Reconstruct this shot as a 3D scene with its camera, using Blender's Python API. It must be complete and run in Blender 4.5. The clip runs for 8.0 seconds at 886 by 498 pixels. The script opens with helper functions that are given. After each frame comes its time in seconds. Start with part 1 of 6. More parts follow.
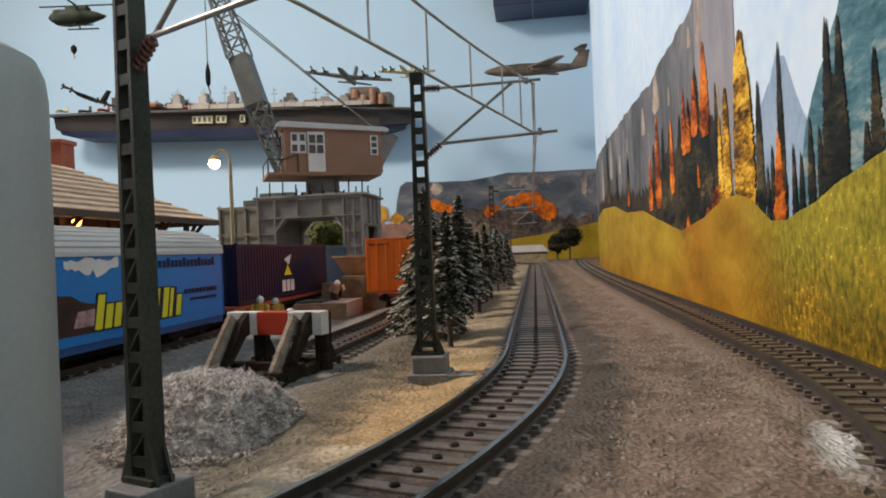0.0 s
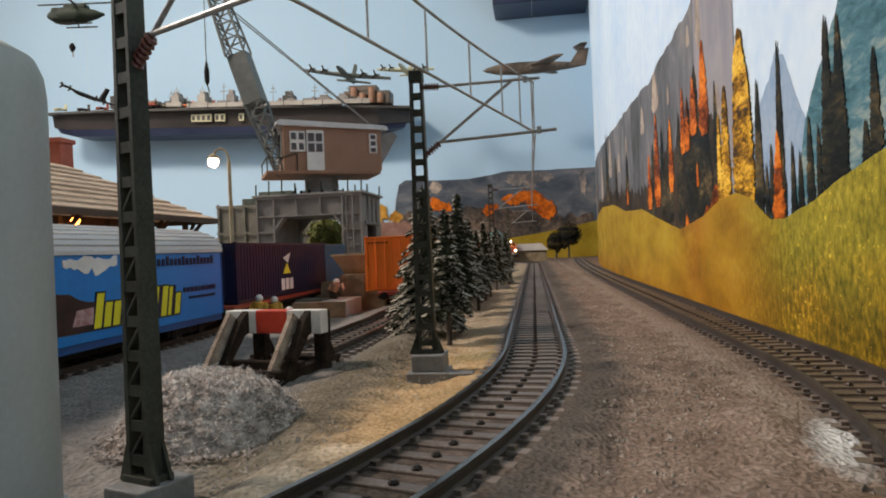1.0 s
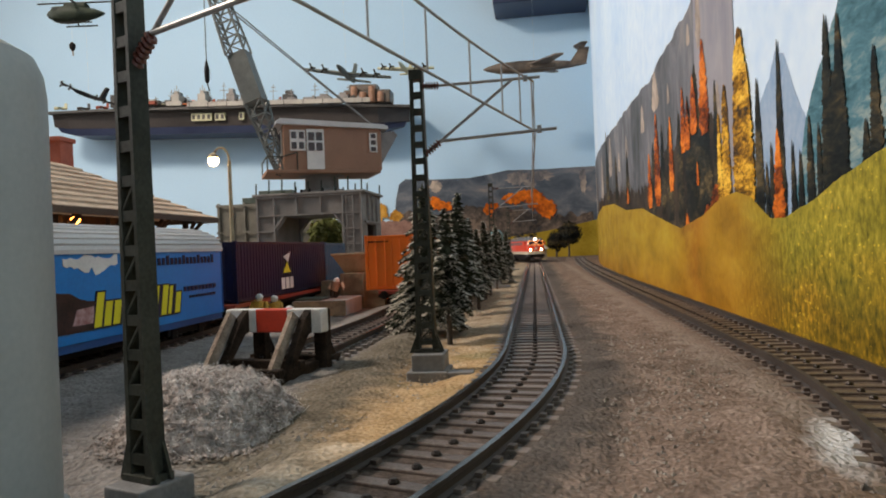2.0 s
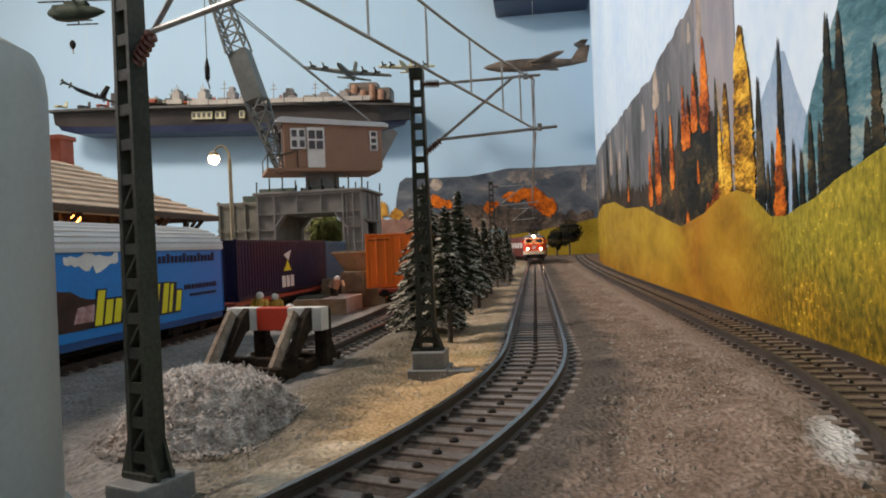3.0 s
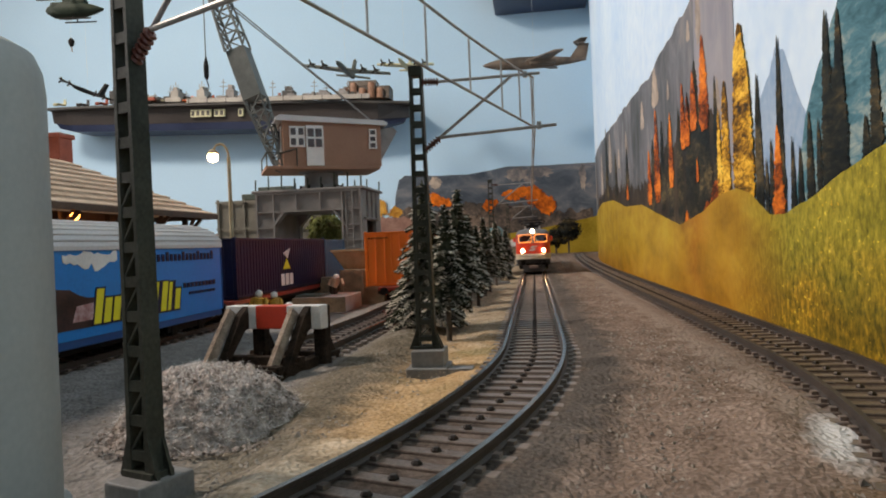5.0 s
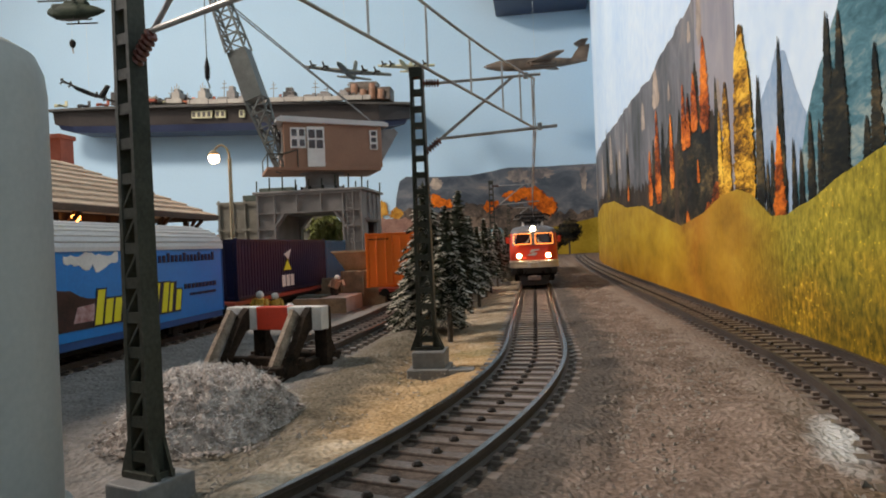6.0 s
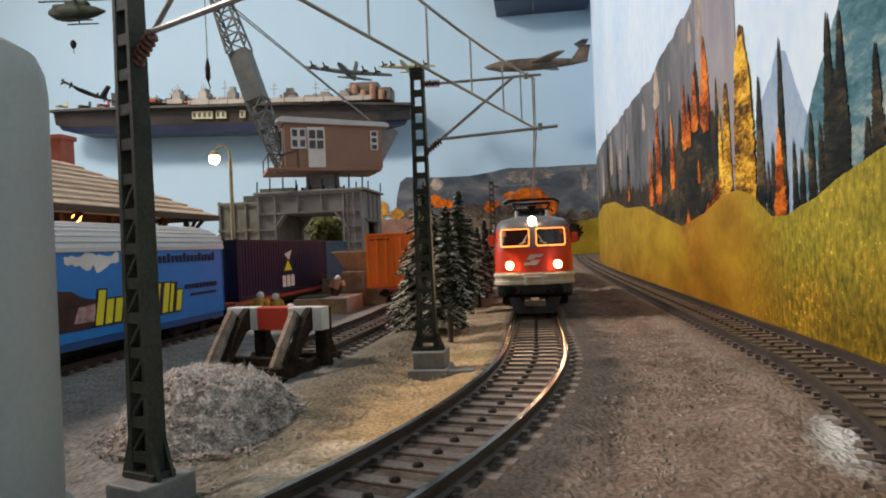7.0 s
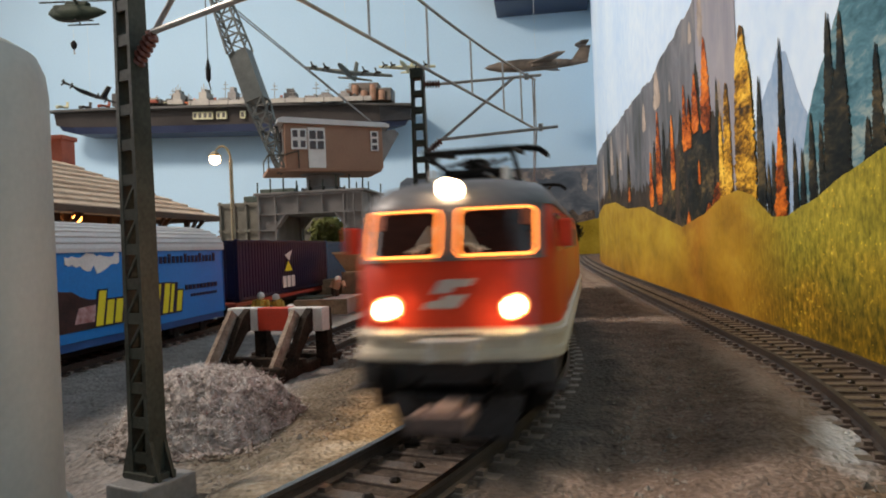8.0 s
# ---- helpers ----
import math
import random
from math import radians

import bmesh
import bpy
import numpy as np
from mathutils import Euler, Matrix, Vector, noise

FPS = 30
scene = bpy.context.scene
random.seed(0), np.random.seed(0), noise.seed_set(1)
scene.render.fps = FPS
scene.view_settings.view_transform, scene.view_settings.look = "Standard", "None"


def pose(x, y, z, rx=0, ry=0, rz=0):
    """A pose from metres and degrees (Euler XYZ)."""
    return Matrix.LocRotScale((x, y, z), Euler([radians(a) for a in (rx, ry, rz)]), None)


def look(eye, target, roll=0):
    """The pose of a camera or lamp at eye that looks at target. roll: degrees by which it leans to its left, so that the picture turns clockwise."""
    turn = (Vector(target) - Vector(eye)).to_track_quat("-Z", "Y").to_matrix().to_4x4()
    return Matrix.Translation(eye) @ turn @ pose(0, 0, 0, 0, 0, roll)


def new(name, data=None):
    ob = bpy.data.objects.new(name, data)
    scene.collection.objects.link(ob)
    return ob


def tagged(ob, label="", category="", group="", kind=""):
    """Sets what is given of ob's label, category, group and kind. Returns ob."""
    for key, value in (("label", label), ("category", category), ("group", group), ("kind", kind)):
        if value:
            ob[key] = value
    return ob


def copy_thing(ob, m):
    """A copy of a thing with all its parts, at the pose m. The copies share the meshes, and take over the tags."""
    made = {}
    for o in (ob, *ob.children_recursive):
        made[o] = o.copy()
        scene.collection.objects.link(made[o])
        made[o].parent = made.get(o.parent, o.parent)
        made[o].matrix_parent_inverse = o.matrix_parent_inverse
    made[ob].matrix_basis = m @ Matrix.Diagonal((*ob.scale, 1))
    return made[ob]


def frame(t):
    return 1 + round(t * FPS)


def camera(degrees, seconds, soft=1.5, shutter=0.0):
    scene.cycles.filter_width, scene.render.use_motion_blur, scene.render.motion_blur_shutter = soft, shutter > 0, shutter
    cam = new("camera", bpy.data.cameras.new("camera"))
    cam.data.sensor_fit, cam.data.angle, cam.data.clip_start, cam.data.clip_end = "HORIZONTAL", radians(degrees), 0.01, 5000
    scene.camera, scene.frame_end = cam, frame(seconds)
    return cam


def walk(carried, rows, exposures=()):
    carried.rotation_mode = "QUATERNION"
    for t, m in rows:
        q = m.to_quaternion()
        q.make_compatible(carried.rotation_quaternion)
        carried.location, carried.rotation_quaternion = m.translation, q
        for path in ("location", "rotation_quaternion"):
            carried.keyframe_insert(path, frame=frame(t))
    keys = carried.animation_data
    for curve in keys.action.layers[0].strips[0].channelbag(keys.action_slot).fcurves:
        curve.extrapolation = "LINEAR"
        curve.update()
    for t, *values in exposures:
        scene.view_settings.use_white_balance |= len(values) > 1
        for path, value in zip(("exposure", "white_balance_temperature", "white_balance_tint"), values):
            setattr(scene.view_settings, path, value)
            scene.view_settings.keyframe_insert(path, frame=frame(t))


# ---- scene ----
# The camera stands at the end of a model railway, a hand's width above the rails; it only trembles.
cam = camera(66.32, 8.0, soft=1.9, shutter=0.85)


def aim(dx, dy):
    """A pose of the standing camera, trembling by dx, dy."""
    yaw, down = radians(7.7) + dx / 1200, (6.5 - dy) / 1200
    eye = Vector((0, 0, 0.0345))
    return look(eye, eye + Vector((-math.sin(yaw), math.cos(yaw), -math.tan(down))), -2.35)


TREMBLE = ((0, .5, 9), (.5, .5, 9), (1, -1, 6.3), (1.5, -1, 5.5), (3, .3, 1.5), (3.5, 0, 0), (4, -1.3, -2.1),
           (4.5, -1.3, -2.3), (6, .3, .2), (6.5, .9, .7), (7, 1.2, 1), (7.5, 1.4, 1.2), (8, 1.8, 2))
walk(cam, [(t, aim(dx, dy)) for t, dx, dy in TREMBLE])

# ---- light: a ceiling lamp beyond the yard, and a wide window ----
world = bpy.data.worlds.new("world")
scene.world = world
world.use_nodes = True
sky = world.node_tree.nodes.new("ShaderNodeTexSky")
sky.sky_type, sky.sun_disc, sky.sun_elevation, sky.sun_rotation = "NISHITA", False, radians(35), radians(-70)
world.node_tree.links.new(sky.outputs[0], world.node_tree.nodes["Background"].inputs[0])
world.node_tree.nodes["Background"].inputs[1].default_value = 0.1
scene.view_settings.exposure = 0.0


def area(name, eye, target, sx, sy, watts, colour):
    data = bpy.data.lights.new(name, "AREA")
    data.shape, data.size, data.size_y, data.energy, data.color = "RECTANGLE", sx, sy, watts, colour
    ob = new(name, data)
    ob.matrix_world = look(eye, target)
    return ob


area("window_light", (-1.86, 0.40, 0.84), (0, 0.30, 0.05), 1.3, 0.82, 14, (1.0, 0.93, 0.88))
area("ceiling_light_lamp", (-1.10, 0.27, 1.13), (-0.60, 0.75, 0.05), 0.28, 0.28, 24, (1.0, 0.84, 0.715))



# ---- helpers of the build ----
def thing(name, label, category, at=(0, 0, 0), rz=0, group="", kind=""):
    ob = new(name)
    ob.empty_display_size = 0.01
    ob.matrix_world = pose(*at, 0, 0, rz)
    return tagged(ob, label, category, group, kind)


def finish(name, bm, materials, smooth=False):
    bmesh.ops.recalc_face_normals(bm, faces=bm.faces)
    me = bpy.data.meshes.new(name)
    if smooth:
        for f in bm.faces:
            f.smooth = True
    bm.to_mesh(me)
    bm.free()
    for m in materials if isinstance(materials, (list, tuple)) else [materials]:
        me.materials.append(m)
    if smooth:
        me.set_sharp_from_angle(angle=radians(35))
    return me


def part(name, bm, material, parent=None, label="", smooth=False):
    ob = new(name, finish(name, bm, material, smooth))
    ob.parent = parent
    return tagged(ob, label)


def raw(name, verts, faces, material, parent=None, label="", smooth=False):
    me = bpy.data.meshes.new(name)
    me.from_pydata(verts, [], faces)
    me.materials.append(material)
    if smooth:
        me.polygons.foreach_set("use_smooth", [True] * len(me.polygons))
    ob = new(name, me)
    ob.parent = parent
    return tagged(ob, label)


def box(bm, x0, x1, y0, y1, z0, z1, b=0.0, m=None, seg=2):
    """A box between two corners, with edges rounded by b, moved by m."""
    vs = bmesh.ops.create_cube(bm, size=1)["verts"]
    t = Matrix.Translation(((x0 + x1) / 2, (y0 + y1) / 2, (z0 + z1) / 2)) @ Matrix.Diagonal((x1 - x0, y1 - y0, z1 - z0, 1))
    bmesh.ops.transform(bm, matrix=(m or Matrix()) @ t, verts=vs)
    if b:
        es = list({e for v in vs for e in v.link_edges})
        bmesh.ops.bevel(bm, geom=es, offset=b, segments=seg, profile=0.5, affect="EDGES")
    return bm


def boxes(*args, b=0.0):
    bm = bmesh.new()
    for a in args:
        box(bm, *a, b=b)
    return bm


def rod(bm, p, q, r, r2=None, n=8, cap=True):
    """A round rod from p to q."""
    p, q = Vector(p), Vector(q)
    d = q - p
    res = bmesh.ops.create_cone(bm, cap_ends=cap, segments=n, radius1=r, radius2=r if r2 is None else r2, depth=d.length)
    m = Matrix.Translation((p + q) / 2) @ d.to_track_quat("Z", "Y").to_matrix().to_4x4()
    bmesh.ops.transform(bm, matrix=m, verts=res["verts"])
    return bm


def rods(pairs, r, n=8):
    bm = bmesh.new()
    for p, q in pairs:
        rod(bm, p, q, r, n=n)
    return bm


def bar(bm, p, q, w, d, up=(0, 0, 1)):
    """A square bar of width w and depth d from p to q."""
    p, q = Vector(p), Vector(q)
    z = (q - p).normalized()
    x = Vector(up).cross(z)
    x = x.normalized() if x.length > 1e-4 else Vector((1, 0, 0))
    y = z.cross(x)
    m = Matrix((x, y, z)).transposed().to_4x4()
    m.translation = (p + q) / 2
    return box(bm, -w / 2, w / 2, -d / 2, d / 2, -(q - p).length / 2, (q - p).length / 2, m=m)


def loft(bm, rings, cap=True):
    """Skin over rings of points, closed round."""
    vs = [[bm.verts.new(p) for p in r] for r in rings]
    n = len(vs[0])
    for a, b in zip(vs, vs[1:]):
        for i in range(n):
            bm.faces.new((a[i], a[(i + 1) % n], b[(i + 1) % n], b[i]))
    if cap:
        bm.faces.new(vs[0][::-1])
        bm.faces.new(vs[-1])
    return bm


def spin(bm, profile, centre=(0, 0, 0), n=24, axis="Z"):
    """A turned body from (radius, height) pairs."""
    rings = []
    for r, h in profile:
        ring = []
        for i in range(n):
            a = 2 * math.pi * i / n
            p = (r * math.cos(a), r * math.sin(a), h)
            p = p if axis == "Z" else (h, p[0], p[1]) if axis == "X" else (p[1], h, p[0])
            ring.append(Vector(p) + Vector(centre))
        rings.append(ring)
    return loft(bm, rings)


def plate(bm, points, depth, m=None):
    """A flat plate with the outline of points (x, z), depth thick along y."""
    f = [bm.verts.new((m or Matrix()) @ Vector((x, 0, z))) for x, z in points]
    b = [bm.verts.new((m or Matrix()) @ Vector((x, depth, z))) for x, z in points]
    n = len(f)
    bm.faces.new(f[::-1])
    bm.faces.new(b)
    for i in range(n):
        bm.faces.new((f[i], f[(i + 1) % n], b[(i + 1) % n], b[i]))
    return bm


# ---- materials ----
def surf(name, dark, light, size=0.01, fine=0.0012, rough=0.6, metal=0.0, bump=0.0, wear=0.5, random_=0.0, spec=0.5, island=0.0):
    """A surface that varies between two colours at two sizes (metres), with fine relief."""
    m = bpy.data.materials.new(name)
    m.use_nodes = True
    nt = m.node_tree
    bsdf, out = nt.nodes["Principled BSDF"], nt.links
    co = nt.nodes.new("ShaderNodeTexCoord")
    big, small = nt.nodes.new("ShaderNodeTexNoise"), nt.nodes.new("ShaderNodeTexNoise")
    for node, s, d in ((big, size, 4), (small, fine, 3)):
        node.inputs["Scale"].default_value, node.inputs["Detail"].default_value = 1 / s, d
        out.new(co.outputs["Object"], node.inputs["Vector"])
    mix = nt.nodes.new("ShaderNodeMath")
    mix.operation = "MULTIPLY_ADD"
    mix.inputs[1].default_value = wear
    out.new(small.outputs[0], mix.inputs[0])
    half = nt.nodes.new("ShaderNodeMath")
    half.operation = "MULTIPLY_ADD"
    half.inputs[1].default_value, half.inputs[2].default_value = 1.6 * (1 - wear), -0.3 * (1 - wear)
    out.new(big.outputs[0], half.inputs[0])
    out.new(half.outputs[0], mix.inputs[2])
    last = mix.outputs[0]
    if random_:
        info = nt.nodes.new("ShaderNodeObjectInfo")
        add = nt.nodes.new("ShaderNodeMath")
        add.operation = "MULTIPLY_ADD"
        add.inputs[1].default_value = random_
        out.new(info.outputs["Random"], add.inputs[0])
        out.new(last, add.inputs[2])
        last = add.outputs[0]
    if island:
        geo, add = nt.nodes.new("ShaderNodeNewGeometry"), nt.nodes.new("ShaderNodeMath")
        add.operation = "MULTIPLY_ADD"
        add.inputs[1].default_value = island
        out.new(geo.outputs["Random Per Island"], add.inputs[0])
        out.new(last, add.inputs[2])
        last = add.outputs[0]
    ramp = nt.nodes.new("ShaderNodeValToRGB")
    ramp.color_ramp.elements[0].position, ramp.color_ramp.elements[1].position = 0.28, 0.75
    ramp.color_ramp.elements[0].color, ramp.color_ramp.elements[1].color = (*dark, 1), (*light, 1)
    out.new(last, ramp.inputs[0])
    out.new(ramp.outputs[0], bsdf.inputs["Base Color"])
    rr = nt.nodes.new("ShaderNodeMath")
    rr.operation = "MULTIPLY_ADD"
    rr.inputs[1].default_value, rr.inputs[2].default_value = 0.25, rough - 0.12
    out.new(big.outputs[0], rr.inputs[0])
    out.new(rr.outputs[0], bsdf.inputs["Roughness"])
    bsdf.inputs["Metallic"].default_value = metal
    bsdf.inputs["Specular IOR Level"].default_value = spec
    if bump:
        bp = nt.nodes.new("ShaderNodeBump")
        bp.inputs["Strength"].default_value, bp.inputs["Distance"].default_value = 1.0, bump
        out.new(small.outputs[0], bp.inputs["Height"])
        out.new(bp.outputs[0], bsdf.inputs["Normal"])
    return m


def glow(name, colour, strength):
    m = bpy.data.materials.new(name)
    m.use_nodes = True
    b = m.node_tree.nodes["Principled BSDF"]
    b.inputs["Base Color"].default_value = (*colour, 1)
    b.inputs["Emission Color"].default_value = (*colour, 1)
    b.inputs["Emission Strength"].default_value = strength
    return m


def flat(name, c, rough=0.5, metal=0.0, vary=0.15):
    return surf(name, tuple(v * (1 - vary) for v in c), tuple(min(1, v * (1 + vary)) for v in c), 0.012, 0.0008, rough, metal, 0.00004)


def printed(name, stops, stretch, detail):
    """A printed picture of rock or grass: noise through several colours, stretched by axis."""
    m = surf(name, (0, 0, 0), (1, 1, 1), .02, .002, .55, spec=.12)
    nt = m.node_tree
    co, mp, nz = nt.nodes.new("ShaderNodeTexCoord"), nt.nodes.new("ShaderNodeMapping"), nt.nodes.new("ShaderNodeTexNoise")
    mp.inputs["Scale"].default_value, mp.inputs["Rotation"].default_value = stretch, (.45, 0, 0)
    nz.inputs["Scale"].default_value, nz.inputs["Detail"].default_value, nz.inputs["Roughness"].default_value, nz.inputs["Distortion"].default_value = 1, detail, .68, .6
    ramp = nt.nodes.new("ShaderNodeValToRGB")
    els = ramp.color_ramp.elements
    while len(els) < len(stops):
        els.new(.5)
    for e, (p, c) in zip(els, stops):
        e.position, e.color = p, (*c, 1)
    nt.links.new(co.outputs["Object"], mp.inputs[0])
    nt.links.new(mp.outputs[0], nz.inputs["Vector"])
    broad, add = nt.nodes.new("ShaderNodeTexNoise"), nt.nodes.new("ShaderNodeMath")
    broad.inputs["Scale"].default_value, broad.inputs["Detail"].default_value = .13, 3
    nt.links.new(mp.outputs[0], broad.inputs["Vector"])
    add.operation = "MULTIPLY_ADD"
    add.inputs[1].default_value = .48
    half = nt.nodes.new("ShaderNodeMath")
    half.operation = "MULTIPLY"
    half.inputs[1].default_value = .52
    nt.links.new(broad.outputs[0], half.inputs[0])
    nt.links.new(nz.outputs[0], add.inputs[0])
    nt.links.new(half.outputs[0], add.inputs[2])
    nt.links.new(add.outputs[0], ramp.inputs[0])
    nt.links.new(ramp.outputs[0], nt.nodes["Principled BSDF"].inputs["Base Color"])
    return m


def meadow_print():
    """A printed meadow: smooth golden turf far along the wall, green grass with yellow flowers near its end."""
    m = surf("printed_meadow", (0, 0, 0), (1, 1, 1), .02, .002, .5, spec=.15)
    nt = m.node_tree
    link = nt.links.new
    co, sep = nt.nodes.new("ShaderNodeTexCoord"), nt.nodes.new("ShaderNodeSeparateXYZ")
    link(co.outputs["Object"], sep.inputs[0])

    def noise_of(scale, detail, rough=.6):
        mp, nz = nt.nodes.new("ShaderNodeMapping"), nt.nodes.new("ShaderNodeTexNoise")
        mp.inputs["Scale"].default_value = scale
        nz.inputs["Scale"].default_value, nz.inputs["Detail"].default_value, nz.inputs["Roughness"].default_value = 1, detail, rough
        link(co.outputs["Object"], mp.inputs[0])
        link(mp.outputs[0], nz.inputs["Vector"])
        return nz.outputs[0]

    def ramp(value, *stops):
        node = nt.nodes.new("ShaderNodeValToRGB")
        els = node.color_ramp.elements
        while len(els) < len(stops):
            els.new(.5)
        for e, (p, c) in zip(els, stops):
            e.position, e.color = p, (*c, 1)
        link(value, node.inputs[0])
        return node.outputs[0]

    def blend(fac, a, b):
        node = nt.nodes.new("ShaderNodeMix")
        node.data_type = "RGBA"
        link(fac, node.inputs[0])
        link(a, node.inputs[6])
        link(b, node.inputs[7])
        return node.outputs[2]

    def sums(a, ka, b, kb, c):
        n1, n2 = nt.nodes.new("ShaderNodeMath"), nt.nodes.new("ShaderNodeMath")
        n1.operation = n2.operation = "MULTIPLY_ADD"
        link(a, n1.inputs[0])
        n1.inputs[1].default_value, n1.inputs[2].default_value = ka, c
        link(b, n2.inputs[0])
        n2.inputs[1].default_value = kb
        link(n1.outputs[0], n2.inputs[2])
        return n2.outputs[0]

    y, z = sep.outputs[1], sep.outputs[2]
    broad, blades, dots = noise_of((1, 22, 50), 3), noise_of((1, 420, 260), 5, .7), noise_of((1, 520, 760), 2, .5)
    turf = ramp(sums(broad, .8, blades, .2, 0), (.34, (.29, .19, .014)), (.50, (.42, .29, .022)), (.66, (.50, .38, .04)))
    warm = ramp(sums(broad, .7, blades, .3, 0), (.34, (.19, .075, .008)), (.50, (.36, .155, .014)), (.66, (.47, .25, .025)))
    # orange brown stands between the smooth turf and the flowers
    belt = ramp(sums(y, 1 / .10, broad, .8, -3.65), (.0, (.5, .5, .5)), (.30, (.95, .95, .95)), (.6, (.40, .40, .40)), (1.0, (.15, .15, .15)))
    turf = blend(belt, turf, warm)
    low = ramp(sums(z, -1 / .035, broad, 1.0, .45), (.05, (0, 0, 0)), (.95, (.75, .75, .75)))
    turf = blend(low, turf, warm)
    grass = ramp(sums(blades, .7, broad, .3, 0), (.34, (.10, .09, .012)), (.46, (.22, .20, .022)), (.56, (.35, .30, .033)), (.68, (.52, .43, .06)))
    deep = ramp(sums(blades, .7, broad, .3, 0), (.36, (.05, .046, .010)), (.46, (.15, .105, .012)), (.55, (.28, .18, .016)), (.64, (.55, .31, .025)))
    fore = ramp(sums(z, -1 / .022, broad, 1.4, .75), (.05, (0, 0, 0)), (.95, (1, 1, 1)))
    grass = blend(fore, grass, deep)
    flower = ramp(sums(dots, 1.0, broad, .25, -.10), (.69, (0, 0, 0)), (.75, (.85, .85, .85)))
    gold = ramp(blades, (.3, (.75, .40, .02)), (.7, (.92, .78, .07)))
    grass = blend(flower, grass, gold)
    near = ramp(sums(y, -1 / .07, broad, .9, 3.75), (.1, (0, 0, 0)), (.9, (1, 1, 1)))
    link(blend(near, turf, grass), nt.nodes["Principled BSDF"].inputs["Base Color"])
    return m


M_WALL = surf("blue_wall_paint", (.45, .67, .86), (.53, .75, .93), .5, .004, .7, bump=.0002)
M_SKY = surf("printed_sky", (.50, .70, .95), (.74, .88, 1.0), .12, .01, .45, spec=.12)
M_ROCK = printed("printed_rock", ((.36, (.045, .052, .052)), (.46, (.095, .105, .115)), (.56, (.17, .18, .205)), (.66, (.30, .28, .27))), (1, 60, 26), 8)
M_ROCKBACK = printed("printed_back_mountain", ((.36, (.045, .060, .080)), (.47, (.105, .125, .15)), (.54, (.19, .195, .21)), (.60, (.40, .33, .27)), (.70, (.62, .50, .39))), (14, 1, 22), 5)
M_ORANGEBACK = printed("printed_back_trees", ((.36, (.16, .035, .008)), (.46, (.50, .11, .010)), (.56, (.86, .21, .015)), (.66, (.95, .34, .04))), (90, 1, 90), 6)
M_FARWOOD = printed("printed_grey_wood", ((.36, (.03, .03, .032)), (.48, (.10, .08, .066)), (.60, (.23, .17, .13))), (110, 1, 110), 6)
M_GOLDBACK = printed("printed_golden_trees", ((.36, (.16, .06, .01)), (.48, (.46, .22, .03)), (.60, (.72, .42, .09))), (110, 1, 110), 6)
M_ROCKFAR = surf("printed_far_rock", (.22, .36, .56), (.42, .52, .64), .02, .003, .45, spec=.12)
M_ROCKTEAL = printed("printed_teal_rock", ((.38, (.035, .095, .125)), (.50, (.09, .215, .27)), (.62, (.36, .42, .39))), (1, 110, 330), 7)
M_MEADOW = meadow_print()
M_CLIFF = printed("printed_pale_cliff", ((.36, (.14, .13, .13)), (.48, (.30, .26, .23)), (.60, (.52, .44, .36))), (1, 90, 60), 6)
M_REFLECTION = printed("painted_grey_reflection", ((.36, (.17, .18, .22)), (.50, (.25, .26, .31)), (.64, (.36, .35, .38))), (1, 40, 16), 4)
M_WOODS = printed("printed_dark_woods", ((.36, (.012, .011, .010)), (.46, (.030, .026, .022)), (.55, (.065, .050, .036)), (.66, (.12, .085, .05))), (1, 200, 90), 7)
M_MEADOWFAR = surf("printed_far_meadow", (.26, .18, .015), (.44, .31, .035), .05, .006, .5, spec=.12)
M_POPDARK = printed("printed_dark_poplar", ((.38, (.004, .006, .008)), (.47, (.014, .018, .016)), (.54, (.045, .040, .026)), (.63, (.16, .12, .055))), (1, 170, 480), 7)
M_POPORANGE = printed("printed_orange_poplar", ((.36, (.02, .008, .006)), (.44, (.16, .035, .008)), (.51, (.55, .13, .012)), (.63, (.95, .32, .04))), (1, 170, 420), 7)
M_POPYELLOW = printed("printed_yellow_poplar", ((.40, (.03, .018, .008)), (.47, (.24, .12, .012)), (.52, (.66, .36, .03)), (.62, (.98, .68, .10))), (1, 220, 620), 7)
M_SLEEPER = surf("sleeper_plastic", (.055, .042, .036), (.23, .185, .155), .008, .0007, .40, bump=.00012, random_=.2, spec=.7)
M_RAILSIDE = surf("rusty_rail_side", (.022, .018, .016), (.07, .055, .045), .01, .0008, .55, bump=.00005)
M_RAILTOP = surf("worn_rail_head", (.16, .135, .12), (.42, .37, .33), .02, .0006, .22, 1.0)
M_STUD = surf("contact_stud_steel", (.02, .018, .016), (.06, .05, .045), .003, .0005, .45, .6)
M_GREYPLASTIC = surf("grey_plastic", (.13, .125, .12), (.25, .24, .23), .012, .0008, .55, bump=.00005)
M_QUAY = surf("dusty_olive_plastic", (.10, .098, .08), (.24, .23, .19), .012, .001, .65, bump=.00006)
M_QUAYTOP = surf("dull_green_plastic", (.035, .055, .045), (.10, .125, .10), .012, .001, .6)
M_BOOM = surf("grey_green_boom_plastic", (.075, .088, .085), (.15, .165, .155), .012, .0008, .55, bump=.00005)
M_CONCRETE = surf("grey_base_plastic", (.15, .15, .15), (.25, .25, .245), .006, .0008, .6, bump=.00012)
M_MAST = surf("green_grey_mast", (.020, .023, .018), (.070, .073, .058), .008, .0006, .5, bump=.00005, spec=.25)
M_WIRE = surf("catenary_wire", (.24, .24, .24), (.48, .47, .46), .01, .0008, .4, .5)
